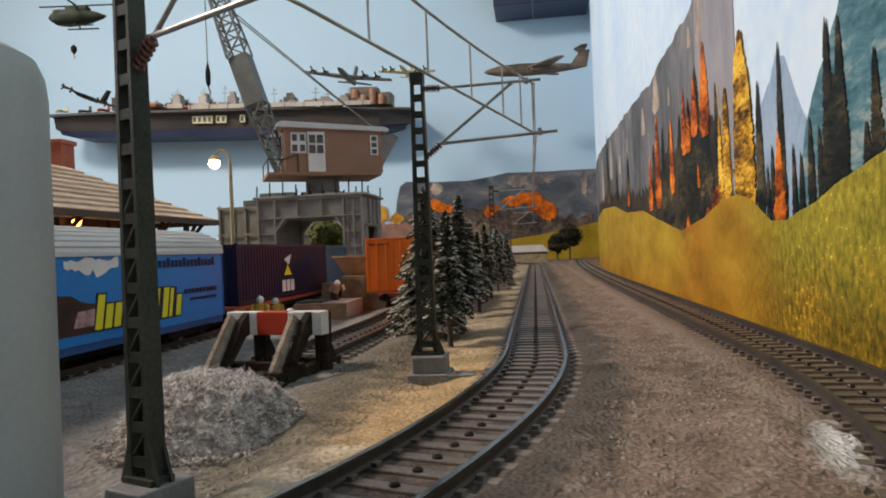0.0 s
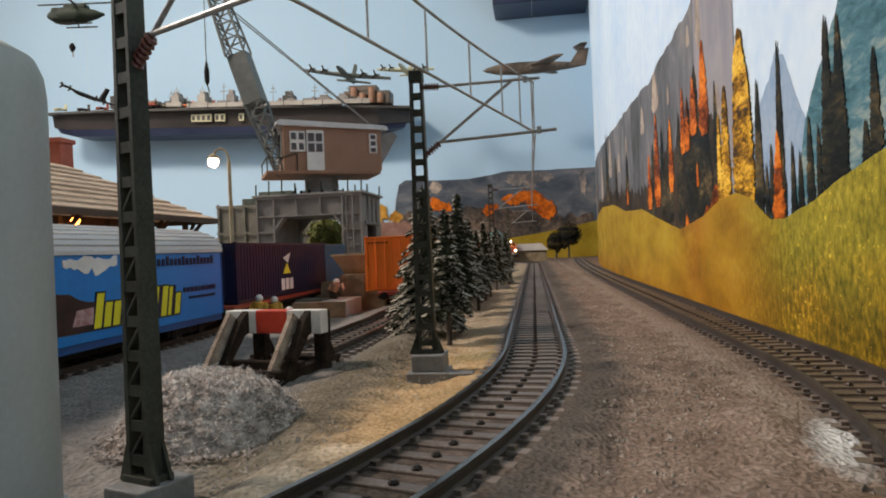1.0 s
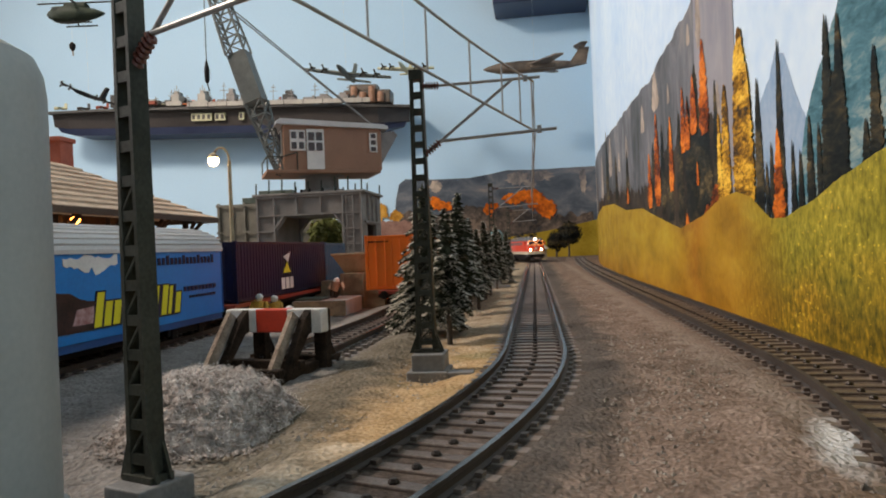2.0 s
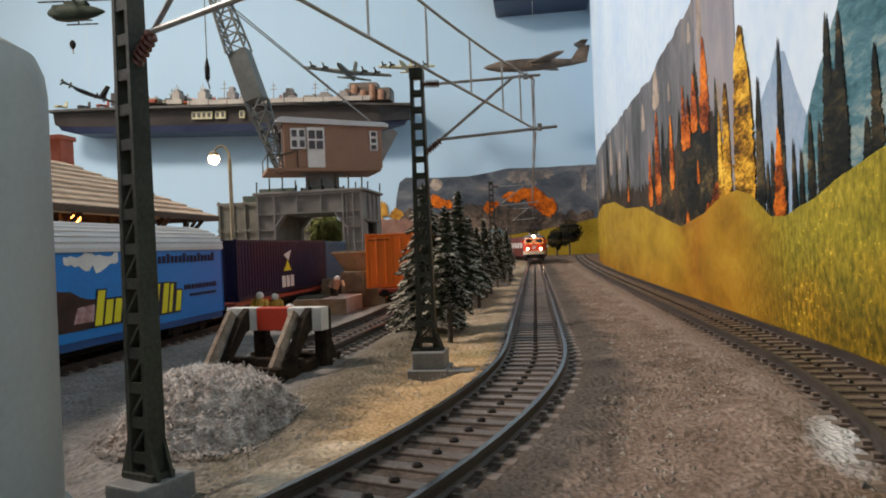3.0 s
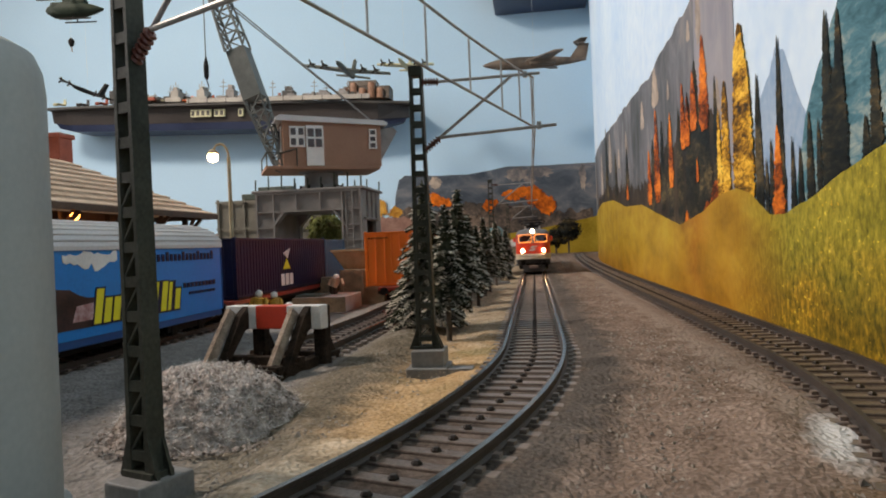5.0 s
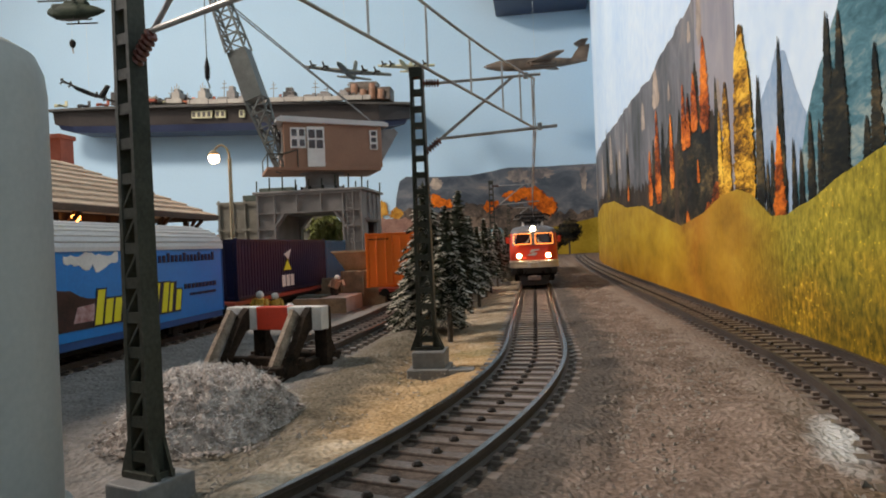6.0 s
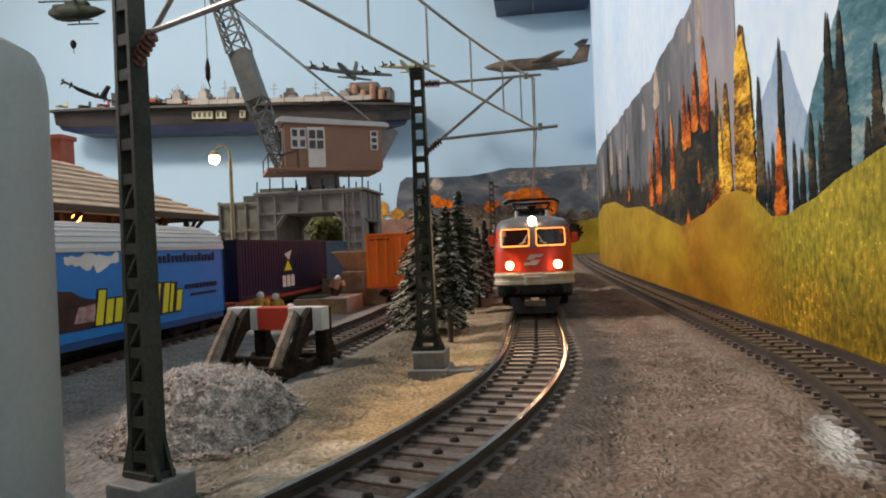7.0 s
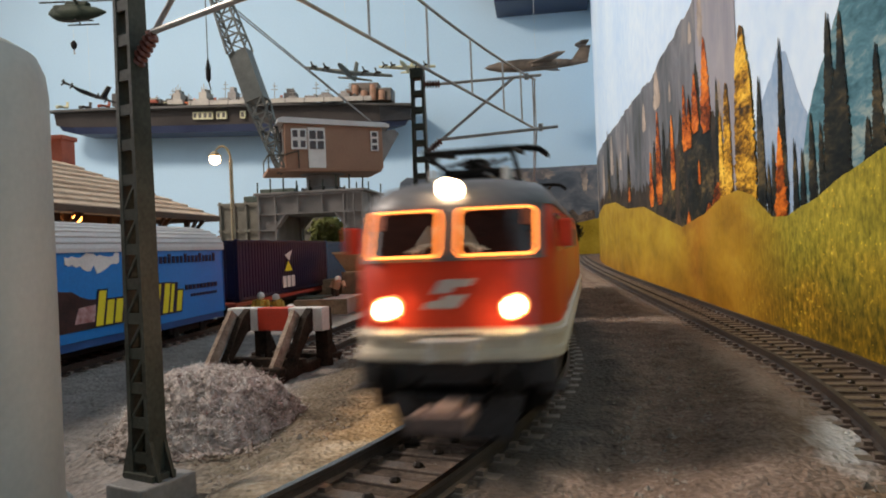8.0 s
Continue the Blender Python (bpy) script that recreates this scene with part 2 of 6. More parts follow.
M_INSUL = surf("brown_insulator", (.07, .018, .012), (.16, .05, .035), .004, .0006, .3)
M_WHITE = flat("white_plastic", (.72, .71, .68), .45)
M_PIPE = surf("pale_grey_tube", (.33, .35, .34), (.42, .44, .42), .03, .001, .5)
M_RED = surf("red_lacquer", (.66, .050, .020), (.78, .072, .028), .02, .001, .32)
M_CREAM = surf("cream_lacquer", (.62, .54, .41), (.76, .68, .54), .02, .001, .38)
M_ROOFGREY = surf("grey_loco_roof", (.10, .10, .108), (.19, .19, .20), .02, .001, .42)
M_BLACK = surf("black_underframe", (.005, .0045, .0045), (.020, .018, .017), .01, .0008, .55, spec=.12)
M_GLASS = surf("dark_glass", (.016, .008, .007), (.045, .018, .014), .01, .001, .12)
M_LAMP = glow("lit_headlight", (1.0, .66, .36), 90)
M_WINGLOW = glow("window_edge_glow", (1.0, .27, .05), 3.2)
M_HALORIM = glow("rim_halo_glow", (1.0, .45, .16), 1.3)
M_EMBLEM = flat("pale_emblem_print", (.60, .54, .50), .5)
M_BEAM = surf("dark_grey_beam", (.028, .027, .030), (.075, .072, .075), .01, .0008, .5)
M_COUPLER = surf("dusty_coupler_steel", (.14, .10, .09), (.32, .24, .21), .005, .0006, .5, .3)
M_CABIN = surf("lit_cab_interior", (.35, .06, .02), (.6, .14, .05), .004, .001, .6)
M_BULB = glow("lit_street_lamp", (1.0, .62, .34), 30)
M_WARM = glow("lit_room_lamp", (1.0, .30, .05), 14)
M_BLUE = surf("bright_blue_print", (.006, .17, .52), (.010, .235, .66), .03, .001, .32)
M_BLUEDK = surf("deep_blue_frame", (.01, .06, .22), (.02, .10, .30), .02, .001, .4)
M_YELLOW = flat("yellow_print", (.80, .72, .03), .4, 0, .06)
M_NAVY = surf("navy_container", (.009, .009, .032), (.017, .016, .052), .02, .001, .4, spec=.3)
M_ORANGE = surf("orange_container", (.80, .155, .012), (.92, .21, .02), .02, .001, .4)
M_WAGROOF = surf("pale_wagon_roof", (.50, .50, .50), (.64, .64, .63), .02, .001, .4)
M_BROWN = surf("brown_cabin", (.235, .125, .075), (.33, .185, .115), .02, .001, .6, bump=.00006)
M_ROOFTILE = surf("tan_roof_boards", (.30, .22, .15), (.52, .41, .30), .012, .0012, .7, bump=.0002, random_=.2)
M_WOOD = surf("dark_timber", (.03, .018, .011), (.10, .06, .035), .01, .0008, .6, bump=.0001)
# near black: weathering plus the shade on the stop's sides, put into the colour
M_OLDWOOD = surf("weathered_shaded_timber", (.004, .0035, .003), (.06, .042, .03), .004, .0006, .75, bump=.0002, spec=.1)
M_BRICK = surf("brick_red_chimney", (.24, .06, .035), (.36, .10, .06), .006, .0008, .7)
M_HULL = surf("grey_ship_hull", (.022, .019, .018), (.055, .046, .042), .08, .004, .5)
M_SHIPDARK = surf("dark_ship_fittings", (.022, .022, .021), (.10, .095, .085), .03, .003, .6)
M_GALLERY = surf("cream_ship_gallery", (.30, .28, .25), (.52, .49, .43), .03, .003, .6)
M_DECK = surf("pale_ship_deck", (.14, .13, .125), (.36, .34, .32), .03, .003, .6)
M_NAVYHULL = surf("navy_ship_bottom", (.012, .02, .055), (.03, .045, .10), .06, .004, .45)
M_CAMO = surf("brown_camouflage", (.06, .05, .04), (.20, .15, .11), .03, .003, .5, wear=.2)
M_OLIVE = surf("olive_aircraft", (.05, .06, .05), (.13, .14, .11), .02, .002, .5)
M_PALEYEL = surf("pale_yellow_aircraft", (.46, .45, .26), (.66, .64, .42), .02, .002, .5)
M_TRUNK = surf("tree_trunk", (.04, .032, .025), (.12, .10, .08), .004, .0006, .8, bump=.0002)
M_NEEDLE = surf("dark_needles", (.008, .013, .008), (.075, .082, .058), .006, .0016, .85, wear=.6, spec=.05, island=.20)
M_FLOCK = surf("pale_flocked_tips", (.15, .15, .115), (.64, .61, .52), .006, .0016, .9, wear=.6, spec=.05, island=.25)
M_BUSH = surf("moss_green_bush", (.06, .075, .012), (.26, .28, .07), .006, .0012, .85, wear=.6)
M_HEAP = surf("white_stone_fibre", (.11, .088, .075), (.74, .67, .62), .0030, .0007, .9, bump=.0010, wear=.45)
M_PEBBLE = surf("heap_pebbles", (.05, .039, .032), (.46, .40, .36), .003, .0008, .9, wear=.4, island=.45)
M_FIBRE = surf("white_wool_fibre", (.62, .57, .53), (1.0, .96, .92), .003, .0006, .9, island=.15)
M_SKIN = flat("beige_figure", (.45, .28, .18), .6)
M_VEST = flat("yellow_vest_figure", (.62, .36, .05), .6, 0, .5)
M_COPPER = surf("copper_brown_paint", (.20, .095, .05), (.46, .26, .16), .01, .002, .5)
M_TEALCAR = surf("teal_tank", (.10, .20, .20), (.18, .30, .30), .02, .002, .45)
M_CRATE = surf("brown_crate", (.14, .115, .075), (.36, .30, .20), .006, .0008, .7, bump=.0001)
M_TUB = surf("tan_hopper_tub", (.28, .23, .13), (.50, .42, .27), .006, .0008, .65)
M_PAVE = surf("grey_platform", (.42, .39, .36), (.62, .59, .55), .01, .0008, .7, bump=.0001)
M_DUSTWOOD = surf("dusty_lit_timber", (.13, .095, .07), (.58, .47, .37), .005, .0006, .75, bump=.0003, spec=.15)
M_BALLAST = surf("dark_track_ballast", (.035, .027, .022), (.20, .16, .135), .006, .0008, .9, bump=.0005, spec=.15)
M_DARKGREEN = surf("dark_green_helicopter", (.008, .015, .012), (.035, .046, .032), .02, .002, .6, spec=.15)
M_TEALBOX = surf("teal_blue_container", (.015, .085, .17), (.03, .14, .25), .02, .001, .4)
M_LANTERN = glow("lit_lantern", (1.0, .36, .10), 30)


# ---- the setting ----
def wall_x(y):
    """The right wall's face: straight beside the tracks, bowing out towards the far corner."""
    return 0.082 + (0.060 * (y - 0.50) ** 2 if y > 0.50 else 0.0)


def lerp(points, v):
    xs, ys = zip(*sorted(points))
    return float(np.interp(v, xs, ys))


CURVE_NEAR, CURVE_FAR, R_NEAR, R_FAR = 0.208, 1.19, 0.345, 0.37


def main_at(s):
    """A place on the main line and its heading: bends left near the camera and again at the far end."""
    if s < CURVE_NEAR:
        a = (CURVE_NEAR - s) / R_NEAR
        return Vector((-0.001 - R_NEAR * (1 - math.cos(a)), CURVE_NEAR - R_NEAR * math.sin(a), 0)), -a
    if s > CURVE_FAR:
        a = min((s - CURVE_FAR) / R_FAR, math.pi / 2)
        rest = s - CURVE_FAR - a * R_FAR
        return Vector((-0.001 - R_FAR * (1 - math.cos(a)) - rest, CURVE_FAR + R_FAR * math.sin(a), 0)), a
    return Vector((-0.001, s, 0)), 0.0


def wall_track_at(s):
    """The line beside the wall: it follows the wall and bends left near the camera."""
    if s < .19:
        a = (.19 - s) / .41
        return Vector((.0668 - .41 * (1 - math.cos(a)), .19 - .41 * math.sin(a), 0)), -a
    return Vector((.0668 + .5 * (wall_x(s) - .082), s, 0)), 0.0


def build_ground():
    xs = np.concatenate([np.linspace(-1.9, -0.24, 34), np.arange(-0.235, 0.0815, 0.0022), [0.082, 0.12, 0.2]])
    ys = np.concatenate([np.linspace(-0.4, 0.05, 12), np.arange(0.055, 0.42, 0.0022), np.arange(0.423, 0.9, 0.007), np.linspace(0.91, 1.74, 34)])
    verts = []
    for y in ys:
        for x in xs:
            z = 0.0007 * noise.noise((x * 90, y * 90, 0)) + 0.0008 * noise.noise((x * 300, y * 300, 5)) + 0.0005 * noise.noise((x * 800, y * 800, 9))
            c, _ = main_at(max(y, 0.02))
            near = min(abs(x - c.x), abs(x - wall_track_at(y)[0].x), abs(x + 0.069) if y > 0.19 else 9, abs(x + 0.146))
            k = min(1.0, max(0.0, (near - 0.012) / 0.01))
            hump = 0.0022 * math.exp(-((x - 0.032) / 0.016) ** 2) * (0.6 + noise.noise((x * 40, y * 25, 3)))
            bank = 0.0028 * math.exp(-((x + 0.045) / 0.012) ** 2) * (0.5 + noise.noise((x * 30, y * 20, 8)))
            ends = min(1.0, max(0.0, (near - 0.0098) / 0.0012)) * (1 - min(1.0, max(0.0, (near - 0.017) / 0.012)))
            z = z * (0.3 + 0.7 * k) + k * (hump + bank) + 0.0003 + ends * 0.0015 + (0.0006 if near < .0085 else 0)
            if .012 < x < .050:
                z -= .0011 * math.exp(-((y - .1605 - .004 * noise.noise((x * 60, 0, 2))) / .0016) ** 2) * (.5 + noise.noise((x * 130, 3, 2)))
                z += .0009 * max(0, noise.noise((x * 210, y * 150, 17))) + .0006 * max(0, noise.noise((x * 520, y * 420, 21)))
            z -= .0016 * math.exp(-((x + .028) / .009) ** 2 - ((y - .180) / .012) ** 2)
            if y < 0.13 and x < -0.04:
                z -= 0.003 * min(1, (0.13 - y) / 0.03) * min(1, (-0.04 - x) / 0.01)
            verts.append((x, y, z))
    n = len(xs)
    faces = [(j * n + i, j * n + i + 1, (j + 1) * n + i + 1, (j + 1) * n + i) for j in range(len(ys) - 1) for i in range(n - 1)]
    return tagged(raw("ground", verts, faces, ground_material(), None, smooth=True),
                  "sandy and grey scattered gravel ground of a model railway", "ground", kind="structure")


def ground_material():
    """Grey gravel by the wall, yellow sand and moss beside the main line, grey road in the yard."""
    m = surf("layout_ground", (.1, .1, .1), (.3, .3, .3), .02, .0011, .95, bump=.0007, spec=.15)
    nt = m.node_tree
    out = nt.links
    bsdf = nt.nodes["Principled BSDF"]
    co = nt.nodes.new("ShaderNodeTexCoord")
    sep = nt.nodes.new("ShaderNodeSeparateXYZ")
    out.new(co.outputs["Object"], sep.inputs[0])

    def noise_node(size, detail=4):
        node = nt.nodes.new("ShaderNodeTexNoise")
        node.inputs["Scale"].default_value, node.inputs["Detail"].default_value = 1 / size, detail
        out.new(co.outputs["Object"], node.inputs["Vector"])
        return node.outputs[0]

    def ramp(value, *stops):
        node = nt.nodes.new("ShaderNodeValToRGB")
        els = node.color_ramp.elements
        while len(els) < len(stops):
            els.new(0.5)
        for e, (p, c) in zip(els, stops):
            e.position, e.color = p, (*c, 1)
        out.new(value, node.inputs[0])
        return node.outputs[0]

    def maths(op, a, b, c=0.0):
        node = nt.nodes.new("ShaderNodeMath")
        node.operation = op
        for sock, v in zip(node.inputs, (a, b, c)):
            if isinstance(v, (int, float)):
                sock.default_value = v
            else:
                out.new(v, sock)
        return node.outputs[0]

    def mixed(fac, a, b):
        node = nt.nodes.new("ShaderNodeMix")
        node.data_type = "RGBA"
        out.new(fac, node.inputs[0])
        out.new(a, node.inputs[6])
        out.new(b, node.inputs[7])
        return node.outputs[2]

    grain, patch, wide = noise_node(.0009, 5), noise_node(.007), noise_node(.03)
    both = maths("MULTIPLY_ADD", grain, .48, maths("MULTIPLY_ADD", patch, .34, maths("MULTIPLY", wide, .18)))
    gravel = ramp(both, (.30, (.09, .062, .046)), (.46, (.205, .152, .12)), (.54, (.27, .205, .165)), (.72, (.48, .39, .33)))
    sand = ramp(both, (.30, (.18, .108, .046)), (.48, (.47, .315, .155)), (.68, (.70, .52, .33)))
    moss = ramp(both, (.3, (.07, .07, .02)), (.7, (.30, .27, .11)))
    yard = ramp(both, (.3, (.125, .116, .108)), (.7, (.36, .34, .32)))
    sand = mixed(ramp(wide, (.53, (0, 0, 0)), (.72, (.85, .85, .85))), sand, moss)
    pale = ramp(maths("MULTIPLY_ADD", sep.outputs[1], -1 / .025, maths("MULTIPLY_ADD", patch, 1.2, 4.2)), (.1, (0, 0, 0)), (.9, (1, 1, 1)))
    far = ramp(maths("MULTIPLY_ADD", sep.outputs[1], 1 / .09, maths("MULTIPLY_ADD", patch, .9, -2.45)), (.1, (0, 0, 0)), (.9, (.8, .8, .8)))
    sand = mixed(far, sand, ramp(both, (.30, (.115, .092, .062)), (.48, (.29, .245, .18)), (.68, (.50, .43, .34))))
    sand = mixed(pale, sand, ramp(both, (.30, (.30, .24, .16)), (.48, (.55, .47, .35)), (.68, (.74, .66, .54))))
    x = maths("MULTIPLY_ADD", patch, .02, maths("SUBTRACT", sep.outputs[0], .01))
    # the same, measured from the bend of the main line
    bend = maths("MAXIMUM", maths("SUBTRACT", .208, sep.outputs[1]), 0.0)
    xc = maths("MULTIPLY_ADD", maths("MULTIPLY", bend, bend), 1 / .69, x)
    right = ramp(maths("MULTIPLY_ADD", xc, 1 / .02, .75), (.2, (0, 0, 0)), (.8, (1, 1, 1)))
    # the sand strip narrows to a point beside the buffer stop, with a grey green fringe
    slant = maths("MULTIPLY", maths("MINIMUM", maths("MAXIMUM", maths("SUBTRACT", sep.outputs[1], .112), 0.0), .09), .02)
    edge = maths("SUBTRACT", x, slant)
    left = ramp(maths("MULTIPLY_ADD", edge, -1 / .014, -3.8), (.1, (0, 0, 0)), (.9, (1, 1, 1)))
    fringe = ramp(maths("MULTIPLY_ADD", edge, -1 / .014, -2.15), (.0, (0, 0, 0)), (1.0, (.9, .9, .9)))
    sand = mixed(fringe, sand, ramp(both, (.3, (.055, .050, .036)), (.5, (.145, .132, .105)), (.72, (.31, .285, .245))))
    # a darker band beside the curve, and a spill of white plaster
    near = maths("ABSOLUTE", maths("SUBTRACT", xc, .0155), 0)
    dark = ramp(maths("MULTIPLY_ADD", near, -1 / .012, 1.0), (.0, (0, 0, 0)), (.8, (.95, .95, .95)))
    gravel = mixed(dark, gravel, ramp(both, (.3, (.05, .045, .04)), (.7, (.17, .15, .135))))
    du = maths("MULTIPLY_ADD", maths("MULTIPLY_ADD", sep.outputs[1], -.27, sep.outputs[0]), 1 / .0050, -.0158 / .0050)
    dv = maths("MULTIPLY_ADD", sep.outputs[1], 1 / .0170, -.1140 / .0170)
    dist = maths("SQRT", maths("MULTIPLY_ADD", du, du, maths("MULTIPLY", dv, dv)), 0)
    spill = ramp(maths("MULTIPLY_ADD", dist, -1.0, maths("MULTIPLY_ADD", patch, 1.5, .60)), (.15, (0, 0, 0)), (.95, (1, 1, 1)))
    strip = maths("ABSOLUTE", maths("SUBTRACT", x, .0470), 0)
    strip = ramp(maths("MULTIPLY_ADD", strip, -1 / .006, 1.1), (.1, (0, 0, 0)), (.9, (.55, .55, .55)))
    gravel = mixed(strip, gravel, ramp(both, (.3, (.27, .225, .19)), (.7, (.41, .35, .30))))
    bare = ramp(maths("MULTIPLY_ADD", sep.outputs[0], 1 / .012, maths("MULTIPLY_ADD", sep.outputs[1], -1 / .012, maths("MULTIPLY_ADD", patch, 1.2, 4.05))), (.1, (0, 0, 0)), (.9, (1, 1, 1)))
    gravel = mixed(bare, gravel, ramp(both, (.3, (.13, .085, .045)), (.7, (.24, .165, .095))))
    gravel = mixed(spill, gravel, ramp(both, (.3, (.55, .56, .57)), (.7, (.85, .86, .87))))
    out.new(mixed(left, mixed(right, sand, gravel), yard), bsdf.inputs["Base Color"])
    cell = nt.nodes.new("ShaderNodeTexVoronoi")
    cell.inputs["Scale"].default_value = 1 / .0012
    out.new(co.outputs["Object"], cell.inputs["Vector"])
    relief = nt.nodes.new("ShaderNodeBump")
    relief.inputs["Strength"].default_value, relief.inputs["Distance"].default_value = 1.0, .0007
    out.new(maths("MULTIPLY_ADD", cell.outputs["Distance"], -.7, maths("MULTIPLY_ADD", patch, 1.6, grain)), relief.inputs["Height"])
    out.new(relief.outputs[0], bsdf.inputs["Normal"])
    return m


def build_room():
    slab = lambda name, label, *b: tagged(part(name, boxes(b), M_WALL), label, "wall", kind="structure")
    slab("wall_north", "light blue painted plaster wall of the hobby room", -2.0, 0.30, 1.74, 1.84, -0.95, 1.3)
    # unseen south and west walls and ceiling are made dark to cut bounced light
    tagged(part("wall_south", boxes((-2.0, 0.30, -1.3, -1.2, -0.95, 1.3)), M_WOOD), "unseen wall of the hobby room, dark to cut bounced light", "wall", kind="structure")
    bm = boxes((-2.0, -1.9, -1.2, -0.30, -0.95, 1.3), (-2.0, -1.9, 1.10, 1.74, -0.95, 1.3), (-2.0, -1.9, -0.30, 1.10, -0.95, 0.40), (-2.0, -1.9, -0.30, 1.10, 1.27, 1.3))
    tagged(part("wall_west", bm, M_WOOD), "unseen wall with a wide window opening, dark to cut bounced light", "wall", kind="structure")
    ys = [-1.2 + 0.05 * i for i in range(59)] + [1.74]
    verts, faces = [], []
    for y in ys:
        verts += [(wall_x(y), y, -0.95), (wall_x(y), y, 1.3), (wall_x(y) + .1, y, 1.3), (wall_x(y) + .1, y, -0.95)]
    for i in range(len(ys) - 1):
        faces += [(i * 4 + k, i * 4 + (k + 1) % 4, i * 4 + 4 + (k + 1) % 4, i * 4 + 4 + k) for k in range(4)]
    tagged(raw("wall_east", verts, faces, M_WALL), "light blue wall bowing out towards the far corner", "wall", kind="structure")
    tagged(part("ceiling", boxes((-2.0, 0.3, -1.3, 1.84, 1.3, 1.35)), M_WOOD), "unseen ceiling, dark to cut bounced light", "ceiling", kind="structure")
    tagged(part("floor", boxes((-2.0, 0.3, -1.3, 1.84, -1.0, -0.95)), M_WOOD), "dark wooden room floor under the layout", "floor", kind="structure")
    tagged(part("baseboard", boxes((-1.88, 0.081, -0.4, 1.735, -0.03, -0.008)), M_WOOD), "timber board that carries the model railway", "baseboard", kind="structure")
    lamp = thing("ceiling_lamp", "square white lamp panel hanging below the ceiling", "lamp", (-1.10, 0.27, 1.21))
    for x in (-.18, .18):
        part("hanger", rods((((x, 0, -.01), (x, 0, .09)),), .006), M_WHITE, lamp)
    part("frame", boxes((-.19, -.17, -.19, .19, -.05, 0), (.17, .19, -.19, .19, -.05, 0), (-.17, .17, -.19, -.17, -.05, 0), (-.17, .17, .17, .19, -.05, 0)), M_WHITE, lamp)


def skin(name, profile, low, off, material, parent, jag=0.0, size=0.02, label="", steps=220):
    """A printed layer on the right wall, from the line low up to a skyline given as (along, height)."""
    a, b = min(p[0] for p in profile), max(p[0] for p in profile)
    verts, faces = [], []
    for i in range(steps + 1):
        y = a * (b / a) ** (i / steps)
        z = lerp(profile, y) + jag * (noise.noise((y / size, off * 900, 0)) + 0.5 * noise.noise((y / size * 3.1, off * 900, 4)))
        verts += [(wall_x(y) - off, y, lerp(low, y) if isinstance(low, (list, tuple)) else low), (wall_x(y) - off, y, z)]
    faces = [(2 * i, 2 * i + 2, 2 * i + 3, 2 * i + 1) for i in range(steps)]
    return raw(name, verts, faces, material, parent, label)


def poplar(y, top, low, half, off, material, parent, name="poplar", lean=0.0, blunt=.6):
    """A printed poplar or streak of rock: a tall flame shape with a ragged edge."""
    rng = random.Random(int(y * 10000) + int(top * 1000))
    verts, tall, n = [], top - low, 110
    for i in range(n + 1):
        f = i / n
        w = half * (1 - f) ** blunt * min(1, .6 + f * 2.5)
        for sgn in (-1, 1):
            u = w * (.84 + .22 * noise.noise((f * 14, sgn * 3 + y * 90, 1)) + .30 * noise.noise((f * 60, sgn * 7 + y * 90, 4)) + rng.uniform(-.13, .13)) + lean * f * sgn
            verts.append((wall_x(y + sgn * u) - off, y + sgn * u, low + f * tall))
    return raw(name, verts, [(2 * i, 2 * i + 2, 2 * i + 3, 2 * i + 1) for i in range(n)], material, parent)


MEADOW = ((1.5, .075), (1.22, .073), (.907, .080), (.72, .073), (.613, .061), (.521, .058), (.436, .046), (.389, .040), (.338, .045), (.308, .051),
          (.284, .052), (.266, .049), (.246, .040), (.231, .040), (.209, .044), (.190, .049), (.171, .053), (.14, .059), (.06, .07))


